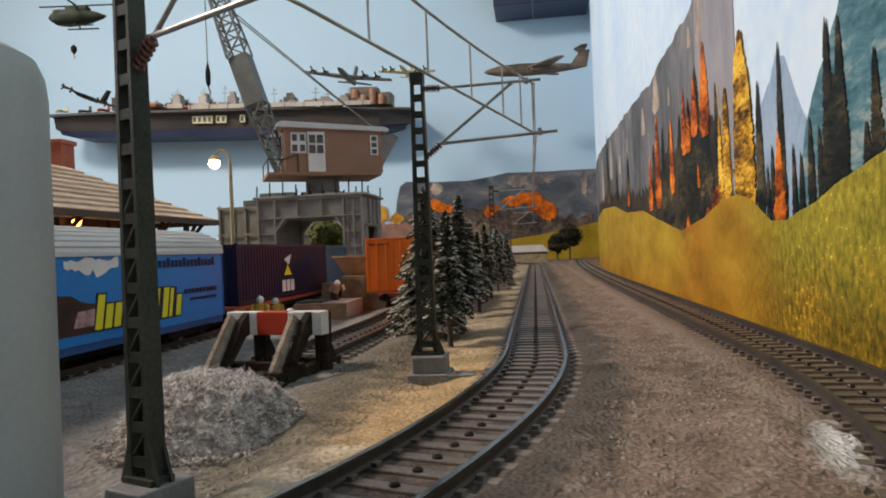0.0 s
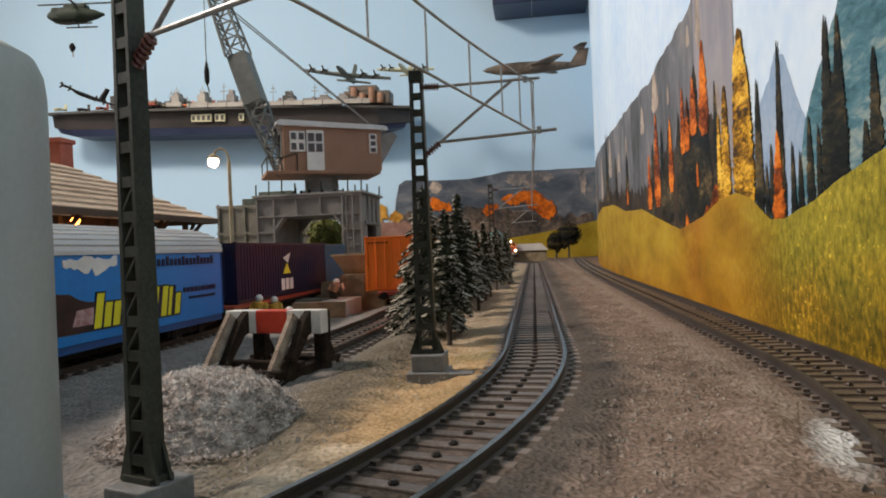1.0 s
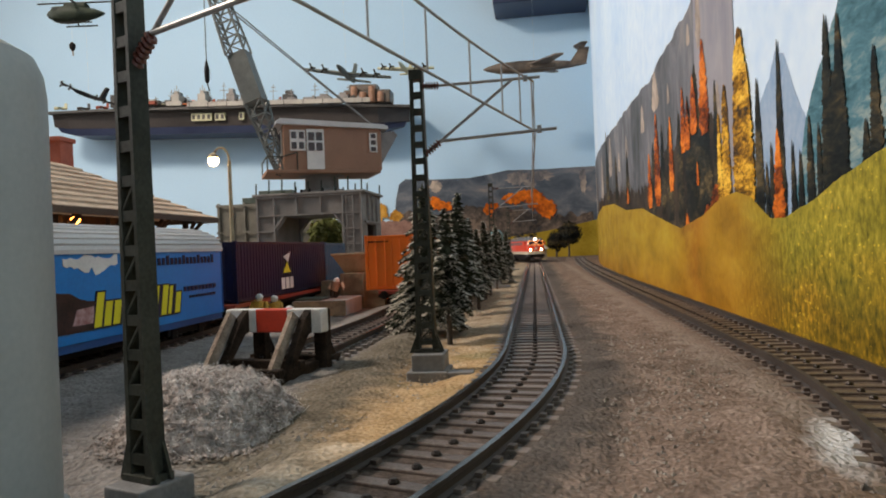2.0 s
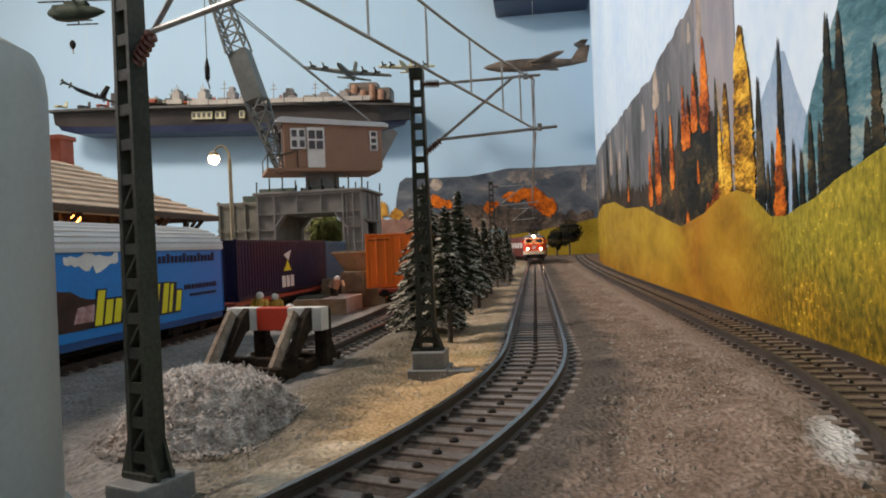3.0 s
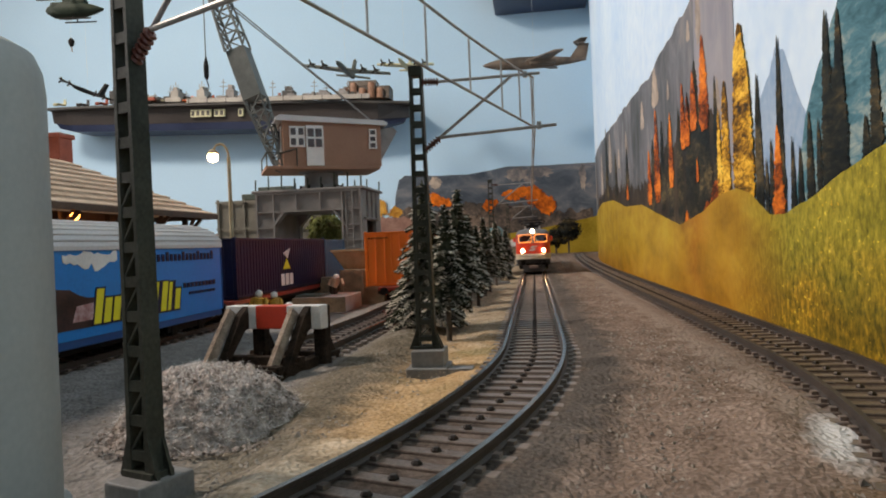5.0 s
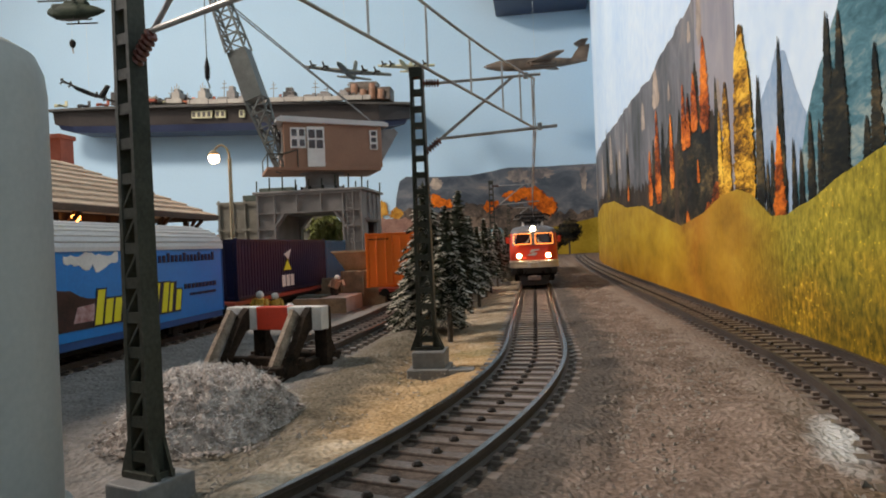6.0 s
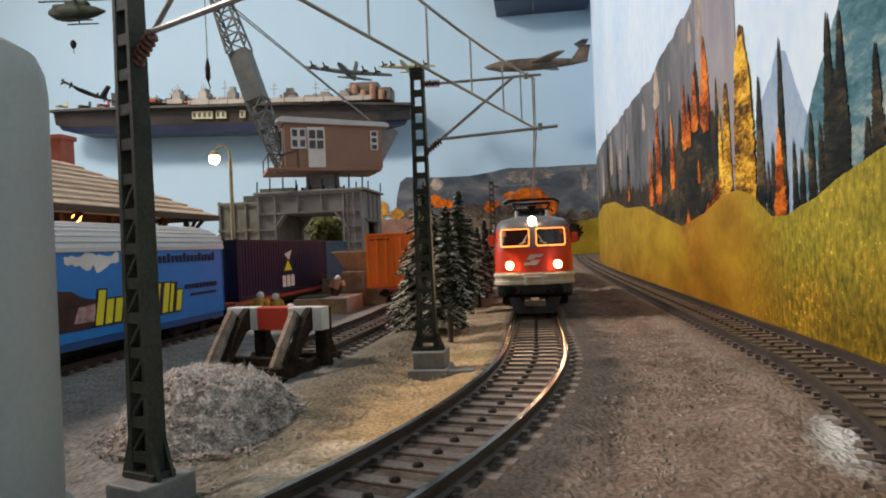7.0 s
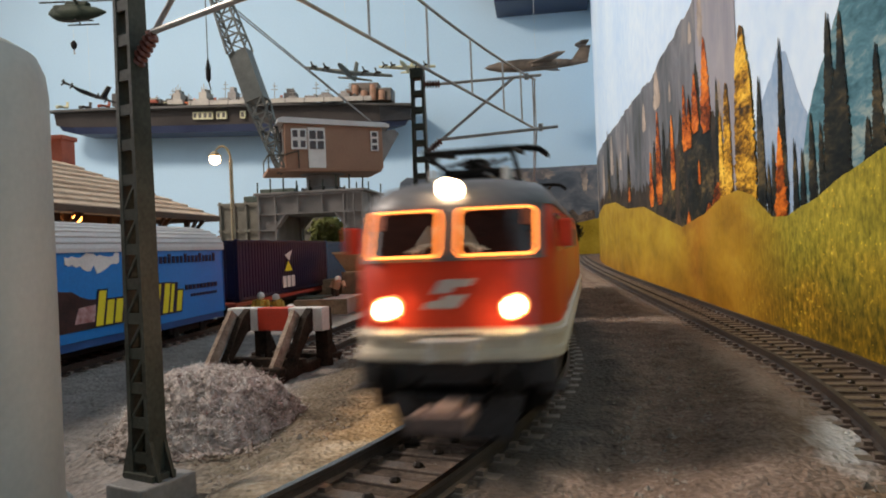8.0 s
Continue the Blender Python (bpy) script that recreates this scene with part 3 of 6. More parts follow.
def build_mural():
    mural = thing("wall_mural", "printed autumn mountain mural with poplars and yellow meadow", "mural", (0, 0, 0), kind="structure")
    skin("sky", ((.05, .5), (1.7, .5)), .0, .0004, M_SKY, mural, label="pale hazy printed sky")
    skin("far_mountain", ((.275, .05), (.26, .078), (.244, .088), (.238, .095), (.23, .092), (.224, .082), (.216, .071), (.20, .05)), .03, .0005, M_ROCKFAR, mural, .0015, .006, "bluish far peaks")
    skin("mountain", ((.288, .26), (.30, .20), (.35, .151), (.399, .146), (.5, .143), (.669, .147), (1.302, .177), (1.7, .2)), .03, .0006, M_ROCK, mural, .003, .03, "grey brown rock mountain")
    skin("rock_face", ((.225, .045), (.215, .068), (.203, .082), (.192, .093), (.178, .115), (.1, .2), (.06, .25)), .03, .0006, M_ROCKTEAL, mural, .002, .008, "dark teal wooded rock")
    # a blurred grey reflection painted as a layer, pale cliffs, and the dark wood at the mountain's foot
    skin("grey_reflection", ((.2815, .24), (.31, .24), (.345, .150), (.352, .06)), .05, .00066, M_REFLECTION, mural, .001, .02, "smooth violet grey blurred reflection, painted on")
    cliffs = ((.455, .143, .118, .016), (.508, .132, .112, .010), (.413, .126, .114, .004), (.75, .146, .104, .024), (.90, .145, .085, .03), (.337, .165, .125, .0065), (.358, .143, .132, .005),
              (.308, .102, .075, .007), (.60, .125, .105, .012), (.66, .118, .10, .010), (1.15, .15, .09, .05))
    for i, (y, top, low, half) in enumerate(cliffs):
        poplar(y, top, low, half, .00069 + .000004 * i, M_CLIFF, mural, "pale_cliff", blunt=.5)
    skin("dark_woods", ((.300, .070), (.312, .085), (.335, .098), (.37, .096), (.41, .086), (.46, .078), (.52, .070), (.62, .080), (.80, .090), (1.05, .092)), .03, .00075, M_WOODS, mural, .010, .007, "dark wood at the mountain foot", 500)
    dark = ((.348, .120, .036, .022), (.332, .112, .040, .016), (.312, .104, .044, .008), (.365, .108, .04, .014), (.387, .104, .04, .012), (.416, .101, .045, .014), (.437, .106, .05, .012), (.47, .10, .05, .014), (.80, .160, .075, .030), (.69, .118, .07, .020), (.60, .112, .065, .018))
    darker = ((.2565, .091, .042, .0062), (.2350, .0985, .037, .0052), (.2440, .066, .040, .0035), (.249, .060, .040, .003), (.225, .064, .037, .003), (.219, .060, .037, .0032), (.2115, .0695, .040, .0040), (.205, .066, .042, .003),
              (.1985, .0945, .042, .0062), (.1910, .0925, .044, .0060), (.1945, .078, .044, .006), (.1725, .0785, .049, .0044), (.1775, .062, .049, .003), (.158, .080, .05, .006), (.283, .07, .048, .006))
    orange = ((.331, .1275, .083, .0090), (.352, .116, .086, .0075), (.376, .1155, .080, .0060), (.366, .106, .08, .005), (.410, .106, .062, .0065), (.455, .1165, .056, .0105), (.485, .094, .056, .008), (.60, .08, .066, .007), (.2372, .0695, .0375, .0052), (.314, .058, .044, .012), (.33, .050, .042, .008), (.373, .0475, .038, .0055), (.347, .072, .060, .0025))
    golden = ((.297, .098, .048, .0085), (.307, .088, .048, .005), (.2745, .1150, .045, .0150), (.280, .108, .046, .009), (.268, .100, .045, .009))
    k = 0
    for trees, material in ((dark, M_POPDARK), (darker, M_POPDARK), (orange, M_POPORANGE), (golden, M_POPYELLOW)):
        for y, top, low, half in trees:
            half *= 1.35 if material is M_POPORANGE else 1.0
            poplar(y, top, low, half, .00079 + .000009 * k, material, mural, blunt=.45 if material is M_POPYELLOW else .6)
            k += 1
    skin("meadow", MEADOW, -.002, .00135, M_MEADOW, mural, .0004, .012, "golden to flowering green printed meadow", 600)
    # the print on the far wall
    back = thing("far_wall_print", "printed mountains, orange autumn trees and a yellow field on the far wall", "mural", (0, 1.738, 0), kind="structure")

    def card(name, prof, low, off, material, jag=.004, size=.03):
        a, b = prof[0][0], prof[-1][0]
        vs = []
        for i in range(161):
            x = a + (b - a) * i / 160
            vs += [(x, -off, low), (x, -off, lerp(prof, x) + jag * noise.noise((x / size, off * 999, 0)))]
        return raw(name, vs, [(2 * i, 2 * i + 2, 2 * i + 3, 2 * i + 1) for i in range(160)], material, back)

    def blot(name, x, z, w, h, off, material, edge=.5):
        """A printed clump with a ragged edge."""
        pts = [(x + w * math.cos(a) * (1 + edge * noise.noise((x * 50, a * 4, 1)) + .25 * noise.noise((x * 50, a * 13, 5))), z + h * math.sin(a) * (1 + edge * noise.noise((x * 50, a * 4, 7)) + .25 * noise.noise((x * 50, a * 13, 9)))) for a in np.linspace(0, 2 * math.pi, 49)[:-1]]
        part(name, plate(bmesh.new(), pts, .0001, Matrix.Translation((0, -off, 0))), material, back)

    card("mountain", ((-.362, .07), (-.352, .165), (-.342, .205), (-.325, .217), (-.25, .212), (-.16, .211), (-.10, .219), (-.06, .226), (.01, .2235), (.132, .224), (.17, .224)), -.002, .001, M_ROCKBACK, .001)
    pale = printed("printed_far_cliff", ((.38, (.12, .12, .13)), (.48, (.28, .245, .22)), (.60, (.58, .47, .37))), (50, 1, 50), 6)
    for i, (x, z, w, h) in enumerate(((-.245, .194, .015, .015), (-.035, .205, .030, .017), (.022, .207, .030, .013), (-.004, .190, .014, .014), (.128, .190, .008, .030))):
        blot("far_cliff", x, z, w, h, .0014 + .00015 * i, pale, .55)
    card("dark_forest", ((-.35, .13), (-.2, .125), (-.12, .140), (-.05, .120), (.05, .10), (.15, .11)), -.002, .0026, M_FARWOOD, .018, .02)
    houses = surf("printed_pink_roofs", (.16, .07, .05), (.34, .19, .14), .02, .004, .5)
    card("house_roofs", ((-.86, .085), (-.6, .10), (-.42, .108), (-.36, .112), (-.30, .106), (-.26, .095)), -.002, .0029, houses, .008, .012)
    clumps = ((-.395, .135, .020, .022), (-.355, .122, .018, .014), (-.255, .152, .026, .016), (-.225, .142, .022, .013), (-.105, .128, .020, .018), (-.09, .115, .014, .014), (-.050, .152, .026, .013), (-.015, .160, .028, .014), (.008, .148, .022, .024), (.022, .132, .017, .024), (.038, .122, .020, .024), (-.78, .10, .03, .022), (-.70, .098, .03, .014))
    for i, (x, z, w, h) in enumerate(clumps):
        blot("autumn_tree", x, z, w, h, .0032 + .00015 * i, M_GOLDBACK if i < 2 else M_ORANGEBACK)
    for i, (x, z, w, h) in enumerate(((-.075, .110, .030, .020), (-.035, .112, .026, .018), (-.16, .118, .03, .022), (.0, .095, .022, .014), (-.20, .105, .03, .02))):
        blot("grey_wood", x, z, w, h, .0053 + .00015 * i, M_FARWOOD)
    card("field", ((-.35, .03), (-.05, .056), (.077, .074), (.126, .084), (.16, .09)), -.002, .0064, M_MEADOWFAR, .001, .03)


def rails_mesh(name, path, parent, side, head):
    """One rail, swept along path, a list of (place, heading)."""
    prof = ((-.0010, .0019), (.0010, .0019), (.0010, .0022), (.0003, .0025), (.0003, .0035), (.0005, .0037), (.0005, .0043), (-.0005, .0043), (-.0005, .0037), (-.0003, .0035), (-.0003, .0025), (-.0010, .0022))
    bm = bmesh.new()
    rings = []
    for p, a in path:
        n = Vector((math.cos(a), math.sin(a), 0))
        rings.append([p + n * (side * .0087 + u) + Vector((0, 0, v)) for u, v in prof])
    loft(bm, rings)
    for f in bm.faces:
        f.material_index = 1 if f.calc_center_median().z > .00425 else 0
    ob = new(name, finish(name, bm, [M_RAILSIDE, head]))
    ob.parent = parent
    return ob


def sleeper_mesh():
    bm = boxes((-.0132, .0132, -.0014, .0014, .0002, .0019), b=.0002)
    for x in (-.0103, -.0071, .0071, .0103):
        box(bm, x - .0006, x + .0006, -.0008, .0008, .0019, .0026)
    return finish("sleeper", bm, M_SLEEPER)


def build_track(name, label, path_at, start, end, spacing=.0067, head=None):
    track = thing(name, label, "track", kind="structure")
    n = int((end - start) / spacing)
    fine = [path_at(start + (end - start) * i / (n * 1)) for i in range(n + 1)]
    for side in (-1, 1):
        rails_mesh("rail", fine, track, side, head or M_RAILTOP)
    rings = []
    for p, a in fine:
        u = Vector((math.cos(a), math.sin(a), 0))
        rings.append([p + u * x + Vector((0, 0, z)) for x, z in ((-.0125, .0003), (-.0100, .0014), (.0100, .0014), (.0125, .0003))])
    part("ballast_bed", loft(bmesh.new(), rings), M_BALLAST, track, "dark brown ballast between the sleepers")
    bm = bmesh.new()
    for i in range(n):
        p, a = path_at(start + (i + .5) * spacing)
        ob = new("sleeper", SLEEPER)
        ob.parent = track
        ob.matrix_basis = Matrix.Translation(p) @ pose(0, 0, 0, 0, 0, math.degrees(a))
        spin(bm, ((.00085, .0015), (.00085, .0022), (.0005, .0026)), p, 6)
    tagged(part("contact_stud", bm, M_STUD, track), kind="stuff")
    return track


SLEEPER = sleeper_mesh()


def lay_tracks():
    build_track("main_track", "dark sleepered model track curving away, steel studs between rails", main_at, -.02, 1.9)
    build_track("wall_track", "dark sleepered model track running beside the painted wall", wall_track_at, -.03, 1.5, head=M_RAILSIDE)
    build_track("siding_track", "short sleepered siding that ends at a buffer stop", lambda s: (Vector((-.069 - (.05 * (.3 - s) if s < .3 else 0), s, 0)), 0.0), .195, .9)
    build_track("yard_track", "sleepered yard track under standing goods wagons", lambda s: (Vector((-.146, s, 0)), 0.0), .03, .9)


def scatter_stones():
    """Loose ballast and grit lying about the tracks."""
    rng = random.Random(11)
    verts, faces = [], []
    base = ((1, 0, 0), (-.5, .8, 0), (-.4, -.9, .1), (.1, 0, .8))
    for i in range(9000):
        y = .07 + .55 * rng.random() ** 1.7
        x = rng.choice((rng.uniform(-.1, .081), rng.uniform(.012, .055), rng.uniform(-.06, -.012)))
        c, _ = main_at(y)
        if abs(x - c.x) < .0125 or abs(x - wall_track_at(y)[0].x) < .0135 or abs(x + .069) < .011:
            continue
        r = .00042 * rng.uniform(.5, 1.5) * (1.5 if rng.random() < .05 else 1)
        t = rng.uniform(0, 6.28)
        z = .0006 + .0004 * rng.random() + (.0012 * math.exp(-((x - .032) / .016) ** 2) if x > 0 else 0) - (.003 if y < .11 and x < -.05 else 0)
        k = len(verts)
        for px, py, pz in base:
            verts.append((x + r * (px * math.cos(t) - py * math.sin(t)), y + r * (px * math.sin(t) + py * math.cos(t)), z + r * pz * rng.uniform(.7, 1.3)))
        faces += [(k, k + 1, k + 3), (k + 1, k + 2, k + 3), (k + 2, k, k + 3)]
    grit = surf("loose_grit", (.10, .085, .07), (.50, .45, .39), .004, .0016, .9, wear=.7)
    tagged(raw("loose_grit", verts, faces, grit), "loose pale grit scattered between the tracks", "gravel", kind="stuff")


build_room()
build_ground()
build_mural()


# ---- catenary ----
def turned(p, q, profile, n=10):
    """A turned body along p to q, from (radius, share of the way) pairs."""
    p, q = Vector(p), Vector(q)
    m = (q - p).to_track_quat("Z", "Y").to_matrix()
    rings = [[p.lerp(q, f) + m @ Vector((r * math.cos(2 * math.pi * i / n), r * math.sin(2 * math.pi * i / n), 0)) for i in range(n)] for r, f in profile]
    return loft(bmesh.new(), rings)


def cable(points, r, n=6):
    """A round cable through points."""
    points = [Vector(p) for p in points]
    rings = []
    for i, p in enumerate(points):
        m = (points[min(i + 1, len(points) - 1)] - points[max(i - 1, 0)]).to_track_quat("Z", "Y").to_matrix()
        rings.append([p + m @ Vector((r * math.cos(2 * math.pi * k / n), r * math.sin(2 * math.pi * k / n), 0)) for k in range(n)])
    return loft(bmesh.new(), rings)


def insulator(name, p, q, parent):
    prof = [(.0005, 0)]
    for i in range(6):
        prof += [(.0005, (i + .1) / 6), (.00115, (i + .3) / 6), (.0009, (i + .7) / 6), (.0005, (i + .8) / 6)]
    return part(name, turned(p, q, prof + [(.0005, 1)], 12), M_INSUL, parent, "ribbed brown insulator")


def build_mast():
    mast = thing("catenary_mast", "green grey lattice catenary mast on a stepped grey base", "mast", (-.0302, .1835, -.0010), group="catenary masts")
    bm = boxes((-.0048, .0062, -.0070, .0055, -.003, .0028), (-.0036, .0052, -.0052, .005, .0028, .0072), b=.0003)
    part("base", bm, M_CONCRETE, mast, "stepped light grey base block")
    part("foot_plate", boxes((.0062, .0130, -.0066, -.0015, -.002, .0026), b=.0002), M_CONCRETE, mast)
    half = lambda z: .0024 - .0009 * (z - .0055) / .08
    for sx in (-1, 1):
        rings = []
        for z in (.0055, .0828):
            u, w = half(z), .0016
            sec = ((u * 1.12, -w), (u * 1.12, w), (u * .72, w), (u * .72, w - .0006), (u * .95, w - .0006), (u * .95, -w + .0006), (u * .72, -w + .0006), (u * .72, -w))
            rings.append([(sx * a, b, z) for a, b in sec])
        bm = loft(bmesh.new(), rings)
        part("leg", bm, M_MAST, mast)
    z, i = .010, 0
    while z < .0815:
        w = half(z)
        part("rung", boxes((-w, w, -.0015, -.0009, z - .0007, z + .0007), (-w, w, .0009, .0015, z - .0007, z + .0007)), M_MAST, mast)
        if z < .045:
            bm = bmesh.new()
            bar(bm, (-w, -.0013, z), (w, -.0013, z + .0045), .0004, .0004)
            part("lattice_brace", bm, M_MAST, mast)
        z += .0045
    bm = bmesh.new()
    for sx in (-1, 1):
        plate(bm, ((sx * .0022, .0072), (sx * .0046, .0072), (sx * .0022, .0132)), .0006, Matrix.Translation((0, -.0016, 0)))
        plate(bm, ((sx * .0022, .0072), (sx * .0046, .0072), (sx * .0022, .0132)), .0006, Matrix.Translation((0, .0010, 0)))
    box(bm, -.0034, .0038, -.0022, .0022, .0072, .0080)
    part("gusset", bm, M_MAST, mast)
    part("cap", boxes((-.0019, .0019, -.0017, .0017, .0815, .0843), b=.0002), M_MAST, mast)
    insulator("insulator", (.0016, 0, .0800), (.0062, 0, .0798), mast)
    insulator("insulator", (.0016, 0, .0612), (.0058, 0, .0644), mast)
    part("top_arm", rods((((.0062, 0, .0798), (.0335, 0, .0802)),), .0004), M_WIRE, mast)
    part("registration_tube", rods((((.0055, 0, .0646), (.0374, 0, .0662)), ((.026, 0, .0656), (.0325, 0, .0660))), .00042), M_WIRE, mast)
    part("diagonal_stay", rods((((.0060, 0, .0646), (.0262, 0, .0801)),), .0004), M_WIRE, mast)
    part("wire_clamp", boxes((.0322, .0334, -.0008, .0008, .0653, .0672), (.029, .0302, -.0007, .0007, .0793, .0809), b=.0002), M_WIRE, mast)
    return mast


def catenary():
    mast = build_mast()
    near = copy_thing(mast, pose(-.0588, .0945, -.0064, 0, 0, -21))
    near.scale = (.9, .95, 1.145)
    copy_thing(mast, pose(-.0330, .545, .0005))
    copy_thing(mast, pose(-.0330, .905, .0005))
    spans = (((.0016, .1915), (-.0298, .0890), "thick"), ((-.0298, .0890), (-.085, -.07), "thick"), ((.0016, .1915), (-.0005, .545), "thin"), ((-.0005, .545), (-.0005, .905), "thin"))
    for (x0, y0), (x1, y1), kind in spans:
        wire = thing("overhead_wire", "grey overhead contact wire with messenger wire and droppers", "wire", (0, 0, 0), group="overhead wires")
        r = .0003 if kind == "thick" else .0002
        a, b = Vector((x0, y0, .066 if y0 > .1 else .0685)), Vector((x1, y1, .066 if y1 > .1 else .0685))
        part("contact_wire", rods(((a, b),), r), M_WIRE, wire)
        gap = lambda f: .0140 - .010 * 4 * f * (1 - f) * (.20 if kind == "thick" else .5)
        sag = [a.lerp(b, f) + Vector((0, 0, gap(f))) for f in np.linspace(0, 1, 17)]
        part("messenger_wire", cable(sag, r), M_WIRE, wire)
        for f in (.02, .12, .25, .44, .64, .84):
            p = a.lerp(b, f)
            part("dropper", rods(((p, p + Vector((0, 0, gap(f)))),), r * .7), M_WIRE, wire)


# ---- the locomotive ----
L_R = .0065


def hull_size(z):
    hl = lerp(((.010, .0885), (.0216, .0888), (.0326, .0880), (.0415, .0850), (.0435, .0838), (.045, .0815), (.0462, .076)), z)
    hw = lerp(((.010, .01735), (.0326, .01725), (.0415, .0163), (.0435, .0157), (.045, .0138), (.0462, .0095)), z)
    return hl, hw


def front_y(x, z, extra=0.0):
    hl, hw = hull_size(z)
    r = min(L_R, hw * .6)
    d = max(0.0, abs(x) - (hw - r))
    return -(hl + .0016 * (1 - (x / hw) ** 2)) + (r - math.sqrt(max(0, r * r - d * d))) - extra


def ring(z, grow=0.0):
    hl, hw = hull_size(z)
    r = min(L_R, hw * .6)
    half = []
    for i in range(21):
        u = -1 + 2 * i / 20
        x = (hw - r) * u / .7 if abs(u) < .7 else math.copysign((hw - r) + r * math.sin((abs(u) - .7) / .3 * math.pi / 2), u)
        half.append((x, front_y(x * .9999, z)))
    pts = [(x * (1 + grow / hw), y * (1 + grow / hl), z) for x, y in half]
    return pts + [(-x, -y, zz) for x, y, zz in pts]


def patch(x0, x1, z0, z1, off, back=.0006, n=8, slant=0.0):
    """A plate that follows the curved front of the locomotive."""
    bm = bmesh.new()
    rows = [[[bm.verts.new((x0 + (x1 - x0) * i / n + slant * j / 4, front_y(x0 + (x1 - x0) * i / n + slant * j / 4, z0 + (z1 - z0) * j / 4) - o, z0 + (z1 - z0) * j / 4)) for i in range(n + 1)] for j in range(5)] for o in (off, -back)]
    f, b = rows
    for j in range(4):
        for i in range(n):
            bm.faces.new((f[j][i], f[j][i + 1], f[j + 1][i + 1], f[j + 1][i]))
    edge = [(0, i) for i in range(n)] + [(j, n) for j in range(4)] + [(4, i) for i in range(n, 0, -1)] + [(j, 0) for j in range(4, 0, -1)]
    for (j, i), (k, l) in zip(edge, edge[1:] + edge[:1]):
        bm.faces.new((f[j][i], b[j][i], b[k][l], f[k][l]))
    return bm


def wheelset(parent, x_half, r, y, z=.0043):
    bm = bmesh.new()
    for s in (-1, 1):
        spin(bm, ((r + .0009, 0), (r + .0009, s * .0006), (r, s * .0008), (r, s * .0028), (r * .86, s * .0028), (r * .8, s * .0020), (.0016, s * .0020), (.0012, s * .0030)), (s * x_half, 0, 0), 20, "X")
        for k in range(6):
            a = k * math.pi / 3
            rod(bm, (s * (x_half + .0022), 0, 0), (s * (x_half + .0022), math.cos(a) * r * .9, math.sin(a) * r * .9), .0007, n=5)
    rod(bm, (-x_half, 0, 0), (x_half, 0, 0), .001)
    ob = part("wheelset", bm, M_BLACK, parent)
    ob.location = (0, y, z + r)
    return ob


